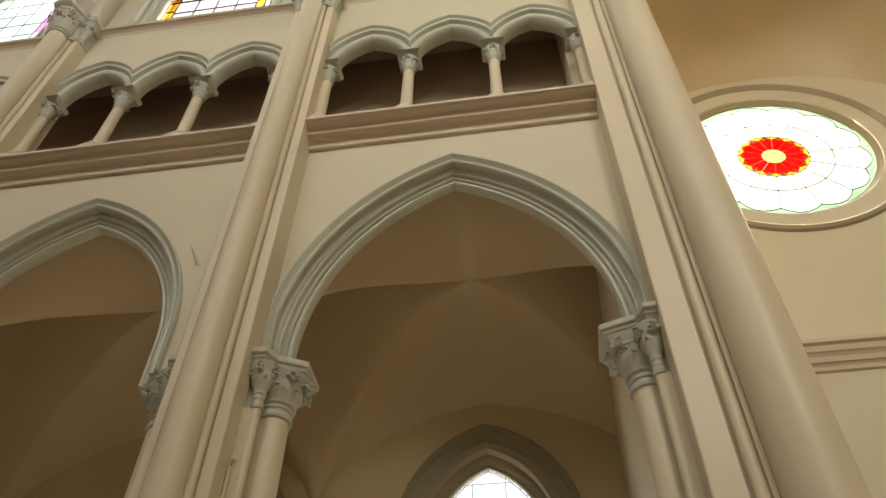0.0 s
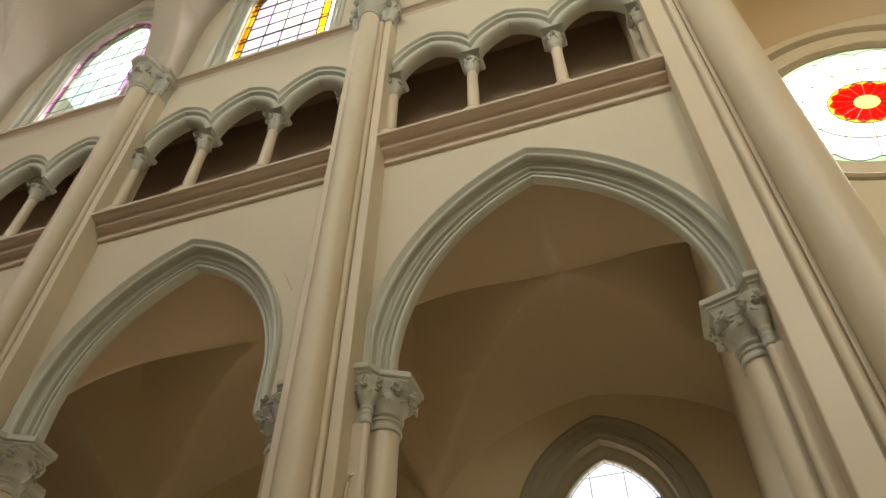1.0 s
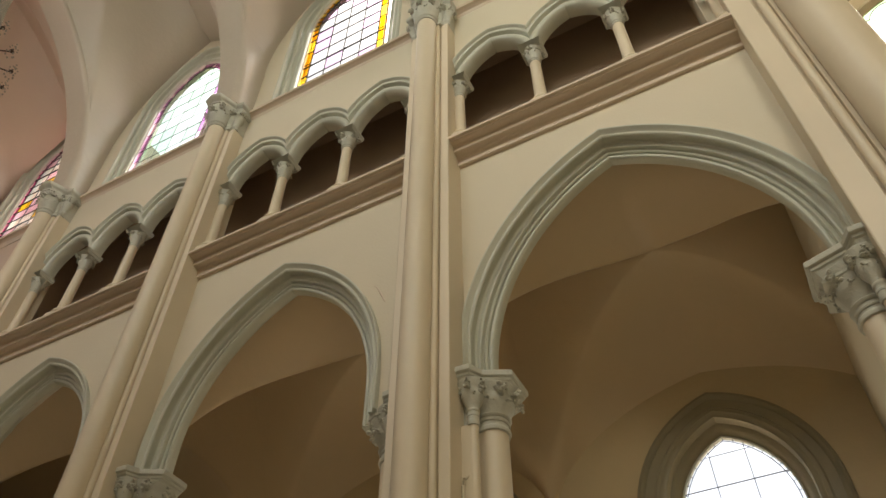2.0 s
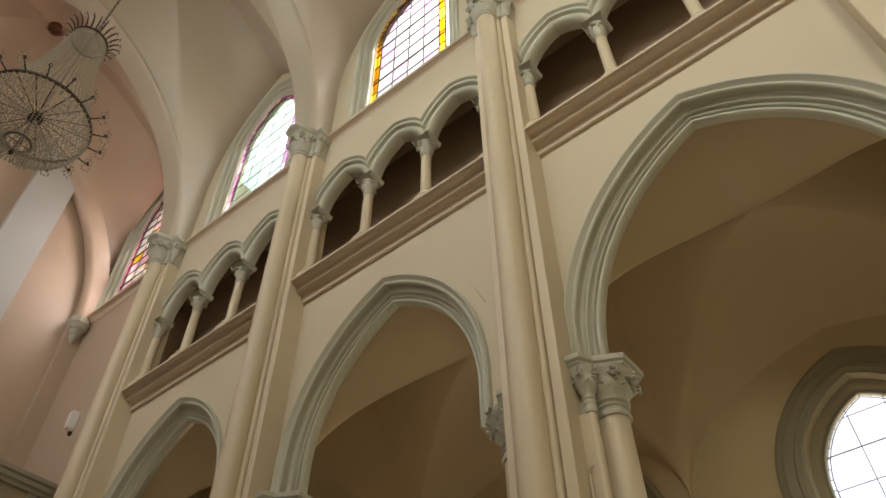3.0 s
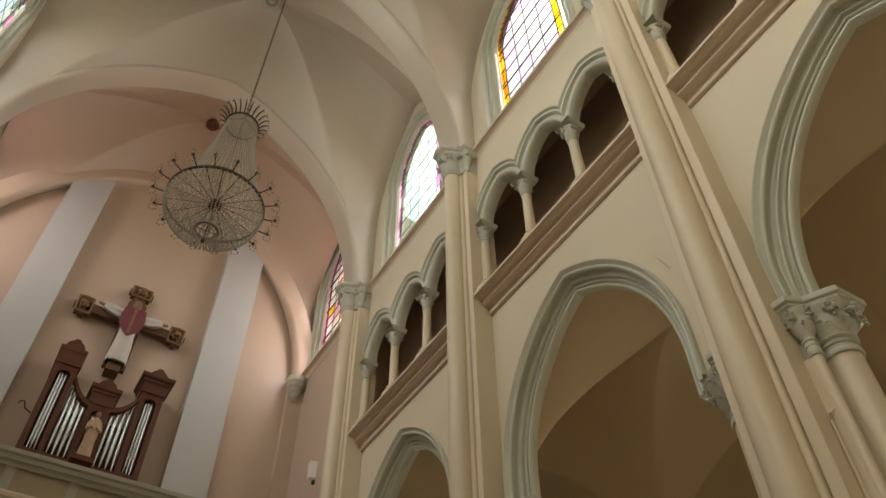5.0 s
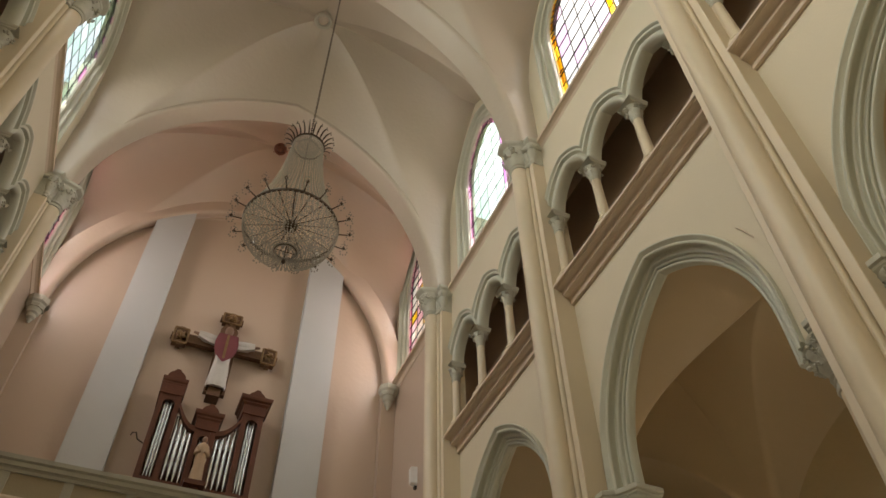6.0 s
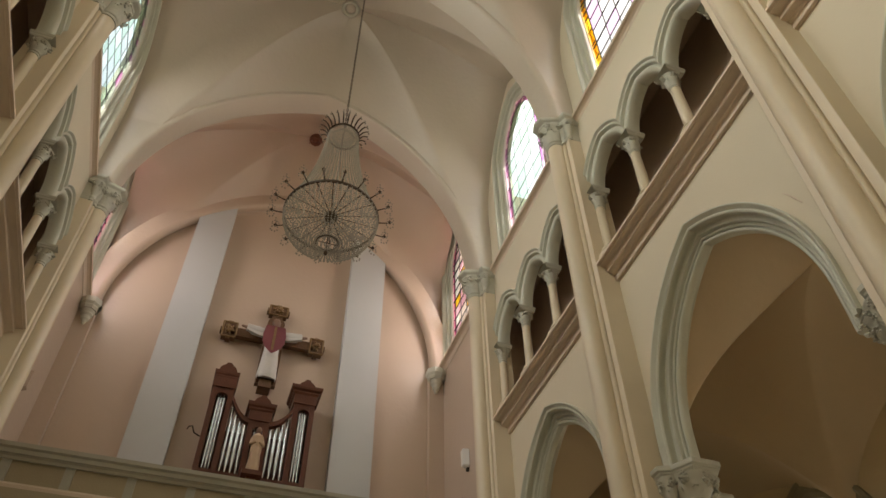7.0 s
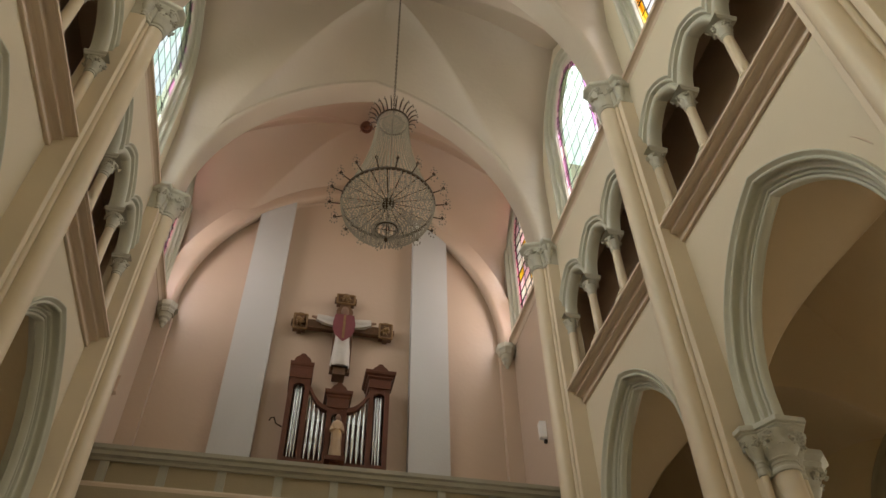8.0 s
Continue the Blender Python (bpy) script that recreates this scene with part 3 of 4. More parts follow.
def rib(name, xc, half, y0, y1, z0, rise, mat, thick=0.3, parent=None, n=28, soft=(0.15, 0.03)):
    """A broad transverse arch between two bays, its edges well rounded at the springing and crisper at the crown."""
    d = (rise * rise - half * half) / (2 * half)
    sh = Shape()
    inner, outer = arch_line(half, d, 0.0, 99, n), arch_line(half, d, thick, 99, n)
    rows = []
    for (a, za), (b, zb) in zip(inner, outer):
        r = soft[0] + (soft[1] - soft[0]) * min(1.0, za / rise) ** 0.7
        sec = [(thick, y0)] + [(r - r * math.sin(math.pi * j / 10), y0 + r - r * math.cos(math.pi * j / 10)) for j in range(6)]
        sec += [(u, y0 + y1 - y) for u, y in sec[::-1]]
        rows.append([(xc + a + (b - a) * u / thick, y, z0 + za + (zb - za) * u / thick) for u, y in sec])
    sh.grid(rows)
    return build(name, sh, mat, parent, smooth=40)


ceil = thing("ceiling_nave", "pale plastered pointed groin vault of the nave", "ceiling", kind="structure")
for b in BAYS:
    groin_vault("vault_bay", AXIS, 3.61, b, CLEAR + 0.02, SILL, SILL + 4.80, 1.36, VAULT, parent=ceil, reach=3.96, fillet=0.3)
groin_vault("vault_bay", AXIS, 3.66, EBAY, (END - PIERS[3] - 0.295) / 2 + 0.02, SILL, SILL + 4.12, 1.32, PINK, parent=ceil, reach=4.0, fillet=0.5, tilt=0.58)
for yc in PIERS:
    rib("transverse_rib", AXIS, 3.52, yc - 0.29, yc + 0.29, SILL, 4.72, VAULT, 0.6, parent=ceil)
rib("wall_rib", AXIS, 3.655, END - 0.27, END, SILL - 0.19, 4.45, PINK, 0.5, parent=ceil, soft=(0.16, 0.10))

for yc, z, mat, lab in [(BAYS[0], 18.78, VAULT, "round pale plaster boss at the vault crown"), (BAYS[1], 18.78, VAULT, "round pale plaster boss at the vault crown"),
                        (BAYS[2], 18.78, VAULT, "round pale plaster boss at the vault crown"), (EBAY, 18.36, BOSSR, "round red-brown boss at the vault crown")]:
    q = 0.75 if mat is BOSSR else 1.0
    bo = thing("ceiling_boss", lab, "boss", "vault bosses")
    build("ring", Shape().lathe([(0.12 * q, z - 0.02), (0.14 * q, z - 0.10), (0.19 * q, z - 0.12), (0.22 * q, z - 0.08), (0.23 * q, z + 0.1)], AXIS, yc, 20), mat if mat is BOSSR else CAPITAL, bo, smooth=40)
    hub = Shape().lathe([(0.13 * q, z + 0.02), (0.12 * q, z - 0.05), (0.07 * q, z - 0.09), (0.01, z - 0.1)], AXIS, yc, 12)
    for i in range(8):
        leaf_clump(hub, AXIS + 0.2 * q * math.cos(i * 0.785), yc + 0.2 * q * math.sin(i * 0.785), z - 0.07, 0.05, 900 + i, 3)
    build("rosette", hub, mat, bo, smooth=40, welded=False)

# ---- aisles ----


def aisle(mirror, tag):
    wall = thing("wall_aisle_" + tag, "aisle wall with pointed windows, vault tan toned darker", "wall", kind="structure")
    y0, y1 = PIERS[0] - 0.05, END + 0.4
    holes = [window_hole(b, 0.62, 0.35, 2.6, 5.5, 0.12) for b in AISLE_WINDOWS]
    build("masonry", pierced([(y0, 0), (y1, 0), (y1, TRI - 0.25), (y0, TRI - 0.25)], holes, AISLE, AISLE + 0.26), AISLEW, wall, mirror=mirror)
    wp = [(0.42, 7.51), (0.41, 7.46), (0.37, 7.44), (0.345, 7.455), (0.33, 7.482), (0.23, 7.482), (0.21, 7.462), (0.17, 7.462), (0.15, 7.482), (0.112, 7.488), (0.10, 7.53), (0.10, 7.6), (0.06, 7.62), (0.0, 7.7), (0.0, 7.76)]
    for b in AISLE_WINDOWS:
        build("window_moulding", moulding(b, 5.5, 0.62, 0.35, wp, 99, 14, 2.5), HOOD, wall, "moulded window surround, trim dimmed to olive-brown", mirror=mirror, smooth=40)
    ce = thing("ceiling_aisle_" + tag, "tan plastered groin vault of the side aisle", "ceiling", kind="structure")
    xc = (BACK + AISLE) / 2
    xc = 2 * AXIS - xc if mirror else xc
    for b, hy in [(b, BAY / 2) for b in BAYS] + [((PIERS[3] + END) / 2, (END - PIERS[3]) / 2)]:
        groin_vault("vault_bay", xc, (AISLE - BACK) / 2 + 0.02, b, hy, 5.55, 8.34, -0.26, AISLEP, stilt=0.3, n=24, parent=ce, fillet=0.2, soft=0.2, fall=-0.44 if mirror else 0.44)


aisle(False, "east")
aisle(True, "west")

# ---- crossing, transepts and choir close the place behind the camera ----


def transept(mirror, tag):
    w = thing("wall_transept_" + tag, "cream transept wall with a round window", "wall", kind="structure")
    y0, y1 = CHOIR, PIERS[0] - 0.05
    rose = [(ROSE[0] + 1.92 * math.cos(2 * math.pi * i / 48), ROSE[1] + 1.92 * math.sin(2 * math.pi * i / 48)) for i in range(48)]
    build("masonry", pierced([(y0, 0), (y1, 0), (y1, TOP), (y0, TOP)], [rose], TRAN, TRAN + 0.15), CREAM, w, mirror=mirror)
    prof = [(0.62, TRAN), (0.60, TRAN - 0.06), (0.54, TRAN - 0.09), (0.48, TRAN - 0.06), (0.45, TRAN), (0.40, TRAN + 0.02), (0.36, TRAN), (0.31, TRAN + 0.02), (0.27, TRAN + 0.03),
            (0.20, TRAN + 0.04), (0.16, TRAN + 0.03), (0.12, TRAN + 0.04), (0.06, TRAN + 0.08), (0.0, TRAN + 0.1), (0.0, TRAN + 0.14)]
    rows = [[(x, ROSE[0] + (1.80 + u) * math.cos(2 * math.pi * i / 64), ROSE[1] + (1.80 + u) * math.sin(2 * math.pi * i / 64)) for u, x in prof] for i in range(65)]
    build("rose_moulding", Shape().grid(rows), OLIVE, w, "moulded round window surround, trim dimmed to olive", mirror=mirror, smooth=40)
    sp = [(0.0, 8.55), (-0.05, 8.56), (-0.06, 8.62), (-0.09, 8.66), (-0.12, 8.66), (-0.14, 8.74), (-0.18, 8.78), (-0.21, 8.79), (-0.23, 8.88), (-0.29, 8.90), (-0.29, 8.97), (-0.25, 9.0), (0.0, 9.05)]
    build("string_course", Shape().grid([[(TRAN + x, y, z) for x, z in sp] for y in (y0, y1)]), STRING, w, "fawn moulded string course", mirror=mirror, smooth=25)
    side = Shape().box(4.98, y1, 0, TRAN + 0.6, y1 + 0.5, TOP)
    build("side_wall", side, CREAM, w, mirror=mirror)
    build("choir_side_wall", Shape().box(4.7, y0 - 0.5, 0, TRAN + 0.6, y0, TOP), CREAM, w, mirror=mirror)
    ce = thing("ceiling_transept_" + tag, "plastered groin vault of the transept", "ceiling", kind="structure")
    xc = (4.7 + TRAN) / 2
    groin_vault("vault_bay", 2 * AXIS - xc if mirror else xc, (TRAN - 4.7) / 2, (y0 + y1) / 2, (y1 - y0) / 2, SILL, 16.65, 2.2, AISLEP, stilt=0.0, parent=ce, fillet=0.3)


ROSE = (-5.15, 13.97)
transept(False, "east")
transept(True, "west")
choir = thing("wall_choir", "plain cream wall closing the choir", "wall", kind="structure")
build("masonry", Shape().box(2 * AXIS - 4.8, CHOIR - 0.5, 0, 4.8, CHOIR, TOP), CREAM, choir)
ce = thing("ceiling_crossing", "pale plastered groin vault over the crossing", "ceiling", kind="structure")
groin_vault("vault_bay", AXIS, 4.02, (CHOIR + PIERS[0]) / 2, (PIERS[0] - CHOIR) / 2, SILL, 18.0, 1.0, VAULT, stilt=0.0, parent=ce)
roof = thing("roof", "plain covering above the vaults", "roof", kind="structure")
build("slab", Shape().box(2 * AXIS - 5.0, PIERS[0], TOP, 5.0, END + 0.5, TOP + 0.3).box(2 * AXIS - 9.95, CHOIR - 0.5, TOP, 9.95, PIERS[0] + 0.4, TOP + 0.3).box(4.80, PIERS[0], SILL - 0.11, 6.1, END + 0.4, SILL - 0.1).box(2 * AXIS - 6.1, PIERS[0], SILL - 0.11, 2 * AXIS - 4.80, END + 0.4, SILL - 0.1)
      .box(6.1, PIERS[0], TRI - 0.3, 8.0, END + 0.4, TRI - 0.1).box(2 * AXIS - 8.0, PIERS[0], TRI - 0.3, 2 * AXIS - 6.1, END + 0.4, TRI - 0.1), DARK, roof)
fl = thing("floor", "beige stone church floor", "floor", kind="structure")
build("paving", Shape().box(-9, CHOIR - 0.5, -0.3, 10.4, END + 0.5, 0.0), FLOOR, fl)
ground = thing("ground", "pale paved ground round the church", "ground", kind="structure")
build("earth", Shape().add([(-900, -900, -0.4), (900, -900, -0.4), (900, 900, -0.4), (-900, 900, -0.4)], [(0, 1, 2, 3)]), FLOOR, ground)

# ---- organ wall ----
endw = thing("wall_end", "pink painted end wall behind the organ", "wall", kind="structure")
build("masonry", Shape().box(2 * AXIS - 8.0, END, 0, 8.0, END + 0.5, TOP), PINK, endw)
for x0, x1 in ((-1.63, -0.82), (2.24, 3.10)):
    build("pale_strip", Shape().box(x0, END - 0.22, 6.6, x1, END, 17.0), PALE, endw, "pale grey vertical wall strip")
for sg in (-1, 1):
    xw = AXIS + sg * (4.68 - AXIS)
    build("corner_pilaster", Shape().box(min(xw, xw - sg * 0.34), END - 0.16, 6.6, max(xw, xw - sg * 0.34), END, SILL - 0.3), PINK, endw)
    cb = thing("wall_corbel", "grey moulded corbel under the end wall rib", "corbel", "end wall corbels")
    cx = xw - sg * 0.20
    build("cone", Shape().lathe([(0.015, 11.84), (0.04, 11.87), (0.05, 11.93), (0.085, 11.97), (0.09, 12.04), (0.125, 12.08), (0.135, 12.16), (0.165, 12.20)], cx, END - 0.20, 14), CAPITAL, cb, smooth=30)
    o = octagon(cx, END - 0.2, 0.235, 0)
    build("slab", Shape().grid([[(cx + (x - cx) * k, END - 0.2 + (y - END + 0.2) * k, z) for x, y, _ in o] for z, k in ((12.18, 0.75), (12.24, 0.85), (12.27, 0.85), (12.32, 1.0), (12.40, 1.0), (12.445, 1.0), (12.45, 0.9))], caps=True), CAPITAL, cb)

gal = thing("gallery", "panelled gallery front with grey-green rail", "gallery", kind="structure")
GX0, GX1 = 2 * AXIS - 4.70, 4.70
rp = [(11.00, 7.425), (10.97, 7.425), (10.96, 7.465), (10.93, 7.485), (10.90, 7.485), (10.89, 7.545), (10.85, 7.565), (10.84, 7.625), (11.16, 7.645), (11.18, 7.445)]
build("rail", Shape().grid([[(x, y, z) for y, z in rp] for x in (GX0, GX1)]), RAIL, gal, "grey-green moulded gallery rail")
build("parapet", Shape().box(GX0, 11.02, 6.3, GX1, 11.14, 7.445), OLIVE, gal)
build("plinth", Shape().box(GX0, 10.96, 6.3, GX1, 11.03, 7.065), OLIVE, gal)
build("lower_rail", Shape().grid([[(x, y, z) for y, z in ((11.02, 6.965), (10.965, 6.975), (10.95, 7.045), (10.97, 7.080), (11.02, 7.090))] for x in (GX0, GX1)]), STRING, gal)
for i in range(10):
    x = -2.80 + i * 0.855
    build("stile", Shape().box(x, 10.985, 7.075, x + 0.13, 11.025, 7.445), RAIL, gal)
build("deck", Shape().box(GX0, 11.0, 6.3, GX1, END, 6.6), CREAM, gal)

# ---- windows ----


def clip_poly(poly, region):
    """The part of a polygon inside a convex region, both in (y, z)."""
    out = poly
    n = len(region)
    for i in range(n):
        (ax, ay), (bx, by) = region[i], region[(i + 1) % n]
        src, out = out, []
        for j in range(len(src)):
            p, q = src[j], src[(j + 1) % len(src)]
            sp = (bx - ax) * (p[1] - ay) - (by - ay) * (p[0] - ax)
            sq = (bx - ax) * (q[1] - ay) - (by - ay) * (q[0] - ax)
            if sp >= 0:
                out.append(p)
            if (sp >= 0) != (sq >= 0):
                f = sp / (sp - sq)
                out.append((p[0] + f * (q[0] - p[0]), p[1] + f * (q[1] - p[1])))
        if len(out) < 3:
            return []
    return out


def area(poly):
    return abs(sum(p[0] * q[1] - q[0] * p[1] for p, q in zip(poly, poly[1:] + poly[:1]))) / 2


def pane(parent, poly, x, mat, mirror):
    sh = Shape().add([(x, y, z) for y, z in poly] + [(x + 0.008, y, z) for y, z in poly],
                     [tuple(range(len(poly))), tuple(range(2 * len(poly) - 1, len(poly) - 1, -1))] + [(i, (i + 1) % len(poly), (i + 1) % len(poly) + len(poly), i + len(poly)) for i in range(len(poly))])
    ob = build("pane", sh, mat, parent, mirror=mirror)
    ob.visible_shadow = False
    return ob


def leaded_window(name, label, yc, s, d, bottom, spring, x, cols, row_h, border, pick, mirror, bw=0.13, lw=1.0):
    """A pointed window of leaded panes; pick(row, col) gives a pane's glass, border its edge glass."""
    w = thing(name, label, "window", kind="structure")
    full = [(yc + s, bottom)] + [(yc + y, spring + z) for y, z in arch_line(s, d, 0, 99, 10)] + [(yc - s, bottom)]
    inner = [(yc + s - bw, bottom)] + [(yc + y, spring + z) for y, z in arch_line(s, d, -bw, 99, 10)] + [(yc - s + bw, bottom)]
    lead = Shape()

    def bar(p, q, r):
        lead.tube([(x - 0.004, *p), (x - 0.004, *q)], r * lw, 5)

    top = spring + arch_line(s, d, 0, 99, 10)[10][1]
    rows = int((top - bottom) / row_h) + 1
    cw = 2 * (s - bw) / cols
    for r in range(rows):
        z = bottom + r * row_h
        for c in range(cols):
            y = yc - s + bw + c * cw
            cell = clip_poly([(y, z), (y + cw, z), (y + cw, z + row_h), (y, z + row_h)], inner)
            if len(cell) > 2 and area(cell) > 0.002:
                pane(w, cell, x, pick(r, c), mirror)
    # border panes, one course at a time
    ring_o, ring_i = full, inner
    for a, b in ((0, 1), (len(full) - 2, len(full) - 1)):
        k = int((spring - bottom) / row_h)
        for j in range(k):
            z0, z1 = bottom + (spring - bottom) * j / k, bottom + (spring - bottom) * (j + 1) / k
            yo, yi = full[a][0], inner[a][0]
            pane(w, [(yi, z0), (yo, z0), (yo, z1), (yi, z1)], x, border(j), mirror)
            bar((yi, z1), (yo, z1), 0.011)
    for i in range(1, len(full) - 2):
        pane(w, [ring_i[i], ring_o[i], ring_o[i + 1], ring_i[i + 1]], x, border(i), mirror)
        bar(ring_i[i], ring_o[i], 0.011)
    for i in range(len(inner) - 1):
        bar(inner[i], inner[i + 1], 0.013)
    for c in range(1, cols):
        y = yc - s + bw + c * cw
        hit = [p for p in clip_poly([(y - 0.001, bottom), (y + 0.001, bottom), (y + 0.001, top), (y - 0.001, top)], inner)]
        if hit:
            bar((y, bottom), (y, max(p[1] for p in hit)), 0.011)
    for r in range(1, rows):
        z = bottom + r * row_h
        hit = clip_poly([(yc - 3, z - 0.001), (yc + 3, z - 0.001), (yc + 3, z + 0.001), (yc - 3, z + 0.001)], inner if r % 3 else full)
        if hit:
            bar((min(p[0] for p in hit), z), (max(p[0] for p in hit), z), 0.015 if r % 3 == 0 else 0.011)
    build("leading", lead, LEAD, w, "dark lead bars", mirror=mirror)
    fr = Shape()
    fo = full
    rows_f = [[(x - 0.03, *p), (x - 0.03, yc + (p[0] - yc) * 0.975, p[1] - (0.02 if i not in (0, len(fo) - 1) else 0)), (x + 0.03, yc + (p[0] - yc) * 0.975, p[1] - (0.02 if i not in (0, len(fo) - 1) else 0))] for i, p in enumerate(fo)]
    build("window_frame", fr.grid(rows_f), TRIM, w, mirror=mirror)
    return w


def pick_pale(a, b, seed):
    rnd = random.Random(seed)
    tone = {}

    def pick(r, c):
        return tone.setdefault((r, c), b if rnd.random() < 0.35 else a)
    return pick


for side in (False, True):
    tag = "west" if side else "east"
    GLX = 4.76
    for i, b in enumerate(BAYS):
        edge = [G_AMBER, G_AMBER, G_ROSE][i]
        alt = [G_YEL, G_YEL, G_BLUSH][i]
        leaded_window("window_%s_%d" % (tag, i + 1), ["tall pointed leaded window with amber border panes", "tall pointed leaded window with amber and yellow border", "tall pointed leaded window with pink border panes"][i],
                      b, WIN["s"], WIN["d"], SILL - 0.08, WSPRING, GLX, 4, 0.42, (lambda j, e=G_SEA if side else edge, a=G_ROSE if side else alt: a if j % 3 == 1 else e), pick_pale([G_WHITE, G_WHITE, G_SEA][i] if not side else G_SEA, [G_PINK, G_PINK, G_GREEN][i] if not side else G_GREEN, 5 + i + 10 * side), side, bw=0.16, lw=1.0 if i < 2 and not side else 0.5)
    rnd = random.Random(77 + side)
    pat = {}
    leaded_window("window_%s_4" % tag, "pointed leaded window of magenta, yellow and white panes", EBAY, WIN["s"], WIN["d"], SILL - 0.08, WSPRING, 4.82, 4, 0.30,
                  lambda j: G_MAG, lambda r, c: pat.setdefault((r, c), rnd.choice([G_CLEAR, G_CLEAR, G_CLEAR, G_CLEAR, G_BLUSH, G_BLUSH, G_ROSE, G_YEL])), side, 0.12)
    for i, b in enumerate(AISLE_WINDOWS):
        leaded_window("window_aisle_%s_%d" % (tag, i + 1), "pointed leaded aisle window of pale green-white glass", b, 0.62, 0.35, 2.6, 5.5, 7.72, 3, 0.36, lambda j: R_WHITE, lambda r, c: R_WHITE, side, 0.05, 0.4)


def rose_window(mirror, tag):
    w = thing("window_rose_" + tag, "round stained glass window with red petals round a yellow centre", "window", kind="structure")
    x = TRAN + 0.13
    lead = Shape()

    def ring_pt(r, a):
        return (ROSE[0] + r * math.cos(a), ROSE[1] + r * math.sin(a))

    def sector(r0, r1, a0, a1, mat, bulge=0.0):
        k = 5
        outer = [ring_pt(r1 + bulge * math.sin(math.pi * i / k), a0 + (a1 - a0) * i / k) for i in range(k + 1)]
        inn = [ring_pt(r0, a0 + (a1 - a0) * i / k) for i in range(k, -1, -1)]
        pane(w, outer + (inn if r0 > 0.01 else [ring_pt(0, 0)]), x, mat, mirror)
        lead.tube([(x - 0.004, *p) for p in outer], 0.012, 5)
        lead.tube([(x - 0.004, *outer[0]), (x - 0.004, *inn[-1])], 0.010, 5)

    pane(w, [ring_pt(0.22, 2 * math.pi * i / 20) for i in range(20)], x, R_YEL, mirror)
    step = 2 * math.pi / 14
    for i in range(14):
        a0, a1 = step * i, step * (i + 1)
        sector(0.22, 0.55, a0, a1, R_RED, 0.07)
        sector(0.55, 0.66, a0 + step / 2, a1 + step / 2, R_AMBER, 0.0)
        sector(0.66, 1.10, a0, a1, R_CREAM if i % 2 else R_WHITE, 0.0)
        sector(1.10, 1.62, a0, a1, R_WHITE, 0.13)
        scallop = [ring_pt(1.62 + 0.13 * math.sin(math.pi * j / 5), a0 + (a1 - a0) * j / 5) for j in range(6)]
        pane(w, [ring_pt(1.82, a0 + (a1 - a0) * j / 5) for j in range(6)] + scallop[::-1], x, R_GREEN, mirror)
    build("leading", lead, LEAD, w, "dark lead bars", mirror=mirror)


rose_window(False, "east")
rose_window(True, "west")

# ---- chandelier ----
CX, CY, CZ, CR, CT = 0.605, 5.22, 7.545, 0.485, 9.0


def bead(sh, x, y, z, r, h):
    sh.add([(x, y, z + h), (x + r, y, z), (x, y + r, z), (x - r, y, z), (x, y - r, z), (x, y, z - h)],
           [(0, 1, 2), (0, 2, 3), (0, 3, 4), (0, 4, 1), (5, 2, 1), (5, 3, 2), (5, 4, 3), (5, 1, 4)])


def torus(sh, x, y, z, r, q, n=48, m=6, flat=1.0):
    sh.grid([[(x + (r + q * math.cos(2 * math.pi * j / m)) * math.cos(2 * math.pi * i / n), y + (r + q * math.cos(2 * math.pi * j / m)) * math.sin(2 * math.pi * i / n), z + flat * q * math.sin(2 * math.pi * j / m)) for j in range(m)] for i in range(n + 1)], close=True)


ch = thing("chandelier", "crystal chandelier with bronze rings on a long chain", "chandelier", at=(0, 0, 0))
rnd = random.Random(4)
chain = Shape()
for i in range(190):
    z = CT + 0.27 + i * 0.05
    if z > 18.62:
        break
    a = (i % 2) * math.pi / 2
    pts = [(CX + 0.011 * math.cos(t) * math.cos(a), CY + 0.011 * math.cos(t) * math.sin(a), z + 0.034 * math.sin(t)) for t in [2 * math.pi * k / 8 for k in range(9)]]
    chain.tube(pts, 0.0048, 4)
build("chain", chain, BRONZE, ch, "dark metal chain", welded=False)
rod = Shape().tube([(CX, CY, CZ - 0.40), (CX, CY, CT + 0.3)], 0.008, 8)
build("stem", rod, BRONZE, ch)
crown = Shape()
torus(crown, CX, CY, CT, 0.18, 0.014)
for i in range(4):
    crown.tube([(CX, CY, CT + 0.16), (CX + 0.18 * math.cos(i * math.pi / 2), CY + 0.18 * math.sin(i * math.pi / 2), CT)], 0.007, 5)
build("crown_ring", crown, BRONZE, ch, smooth=50, welded=False)
for i in range(24):
    a = 2 * math.pi * i / 24
    pts = [(CX + r * math.cos(a), CY + r * math.sin(a), CT + z) for r, z in ((0.18, 0.0), (0.195, 0.055), (0.22, 0.10), (0.26, 0.125), (0.285, 0.115))]
    sp = build("spike", Shape().tube(pts, [0.009, 0.010, 0.009, 0.007, 0.005], 5), BRONZE, ch, smooth=50)
    tip = Shape()
    bead(tip, CX + 0.29 * math.cos(a), CY + 0.29 * math.sin(a), CT + 0.085, 0.012, 0.022)
    bead(tip, CX + 0.283 * math.cos(a), CY + 0.283 * math.sin(a), CT + 0.135, 0.010, 0.012)
    build("crystal_drop", tip, CRYSTAL, sp, "clear crystal drop", welded=False)["kind"] = "stuff"
dome = Shape()
for i in range(40):
    for k in range(9):
        f = k / 8
        r = 0.125 * math.cos(f * 1.45)
        bead(dome, CX + r * math.cos(i * 0.157), CY + r * math.sin(i * 0.157), CT - 0.02 - 0.09 * math.sin(f * 1.5), 0.010, 0.013)
build("crown_basket", dome, CRYSTAL, ch, "small basket of crystal beads", welded=False)["kind"] = "stuff"
body = Shape()
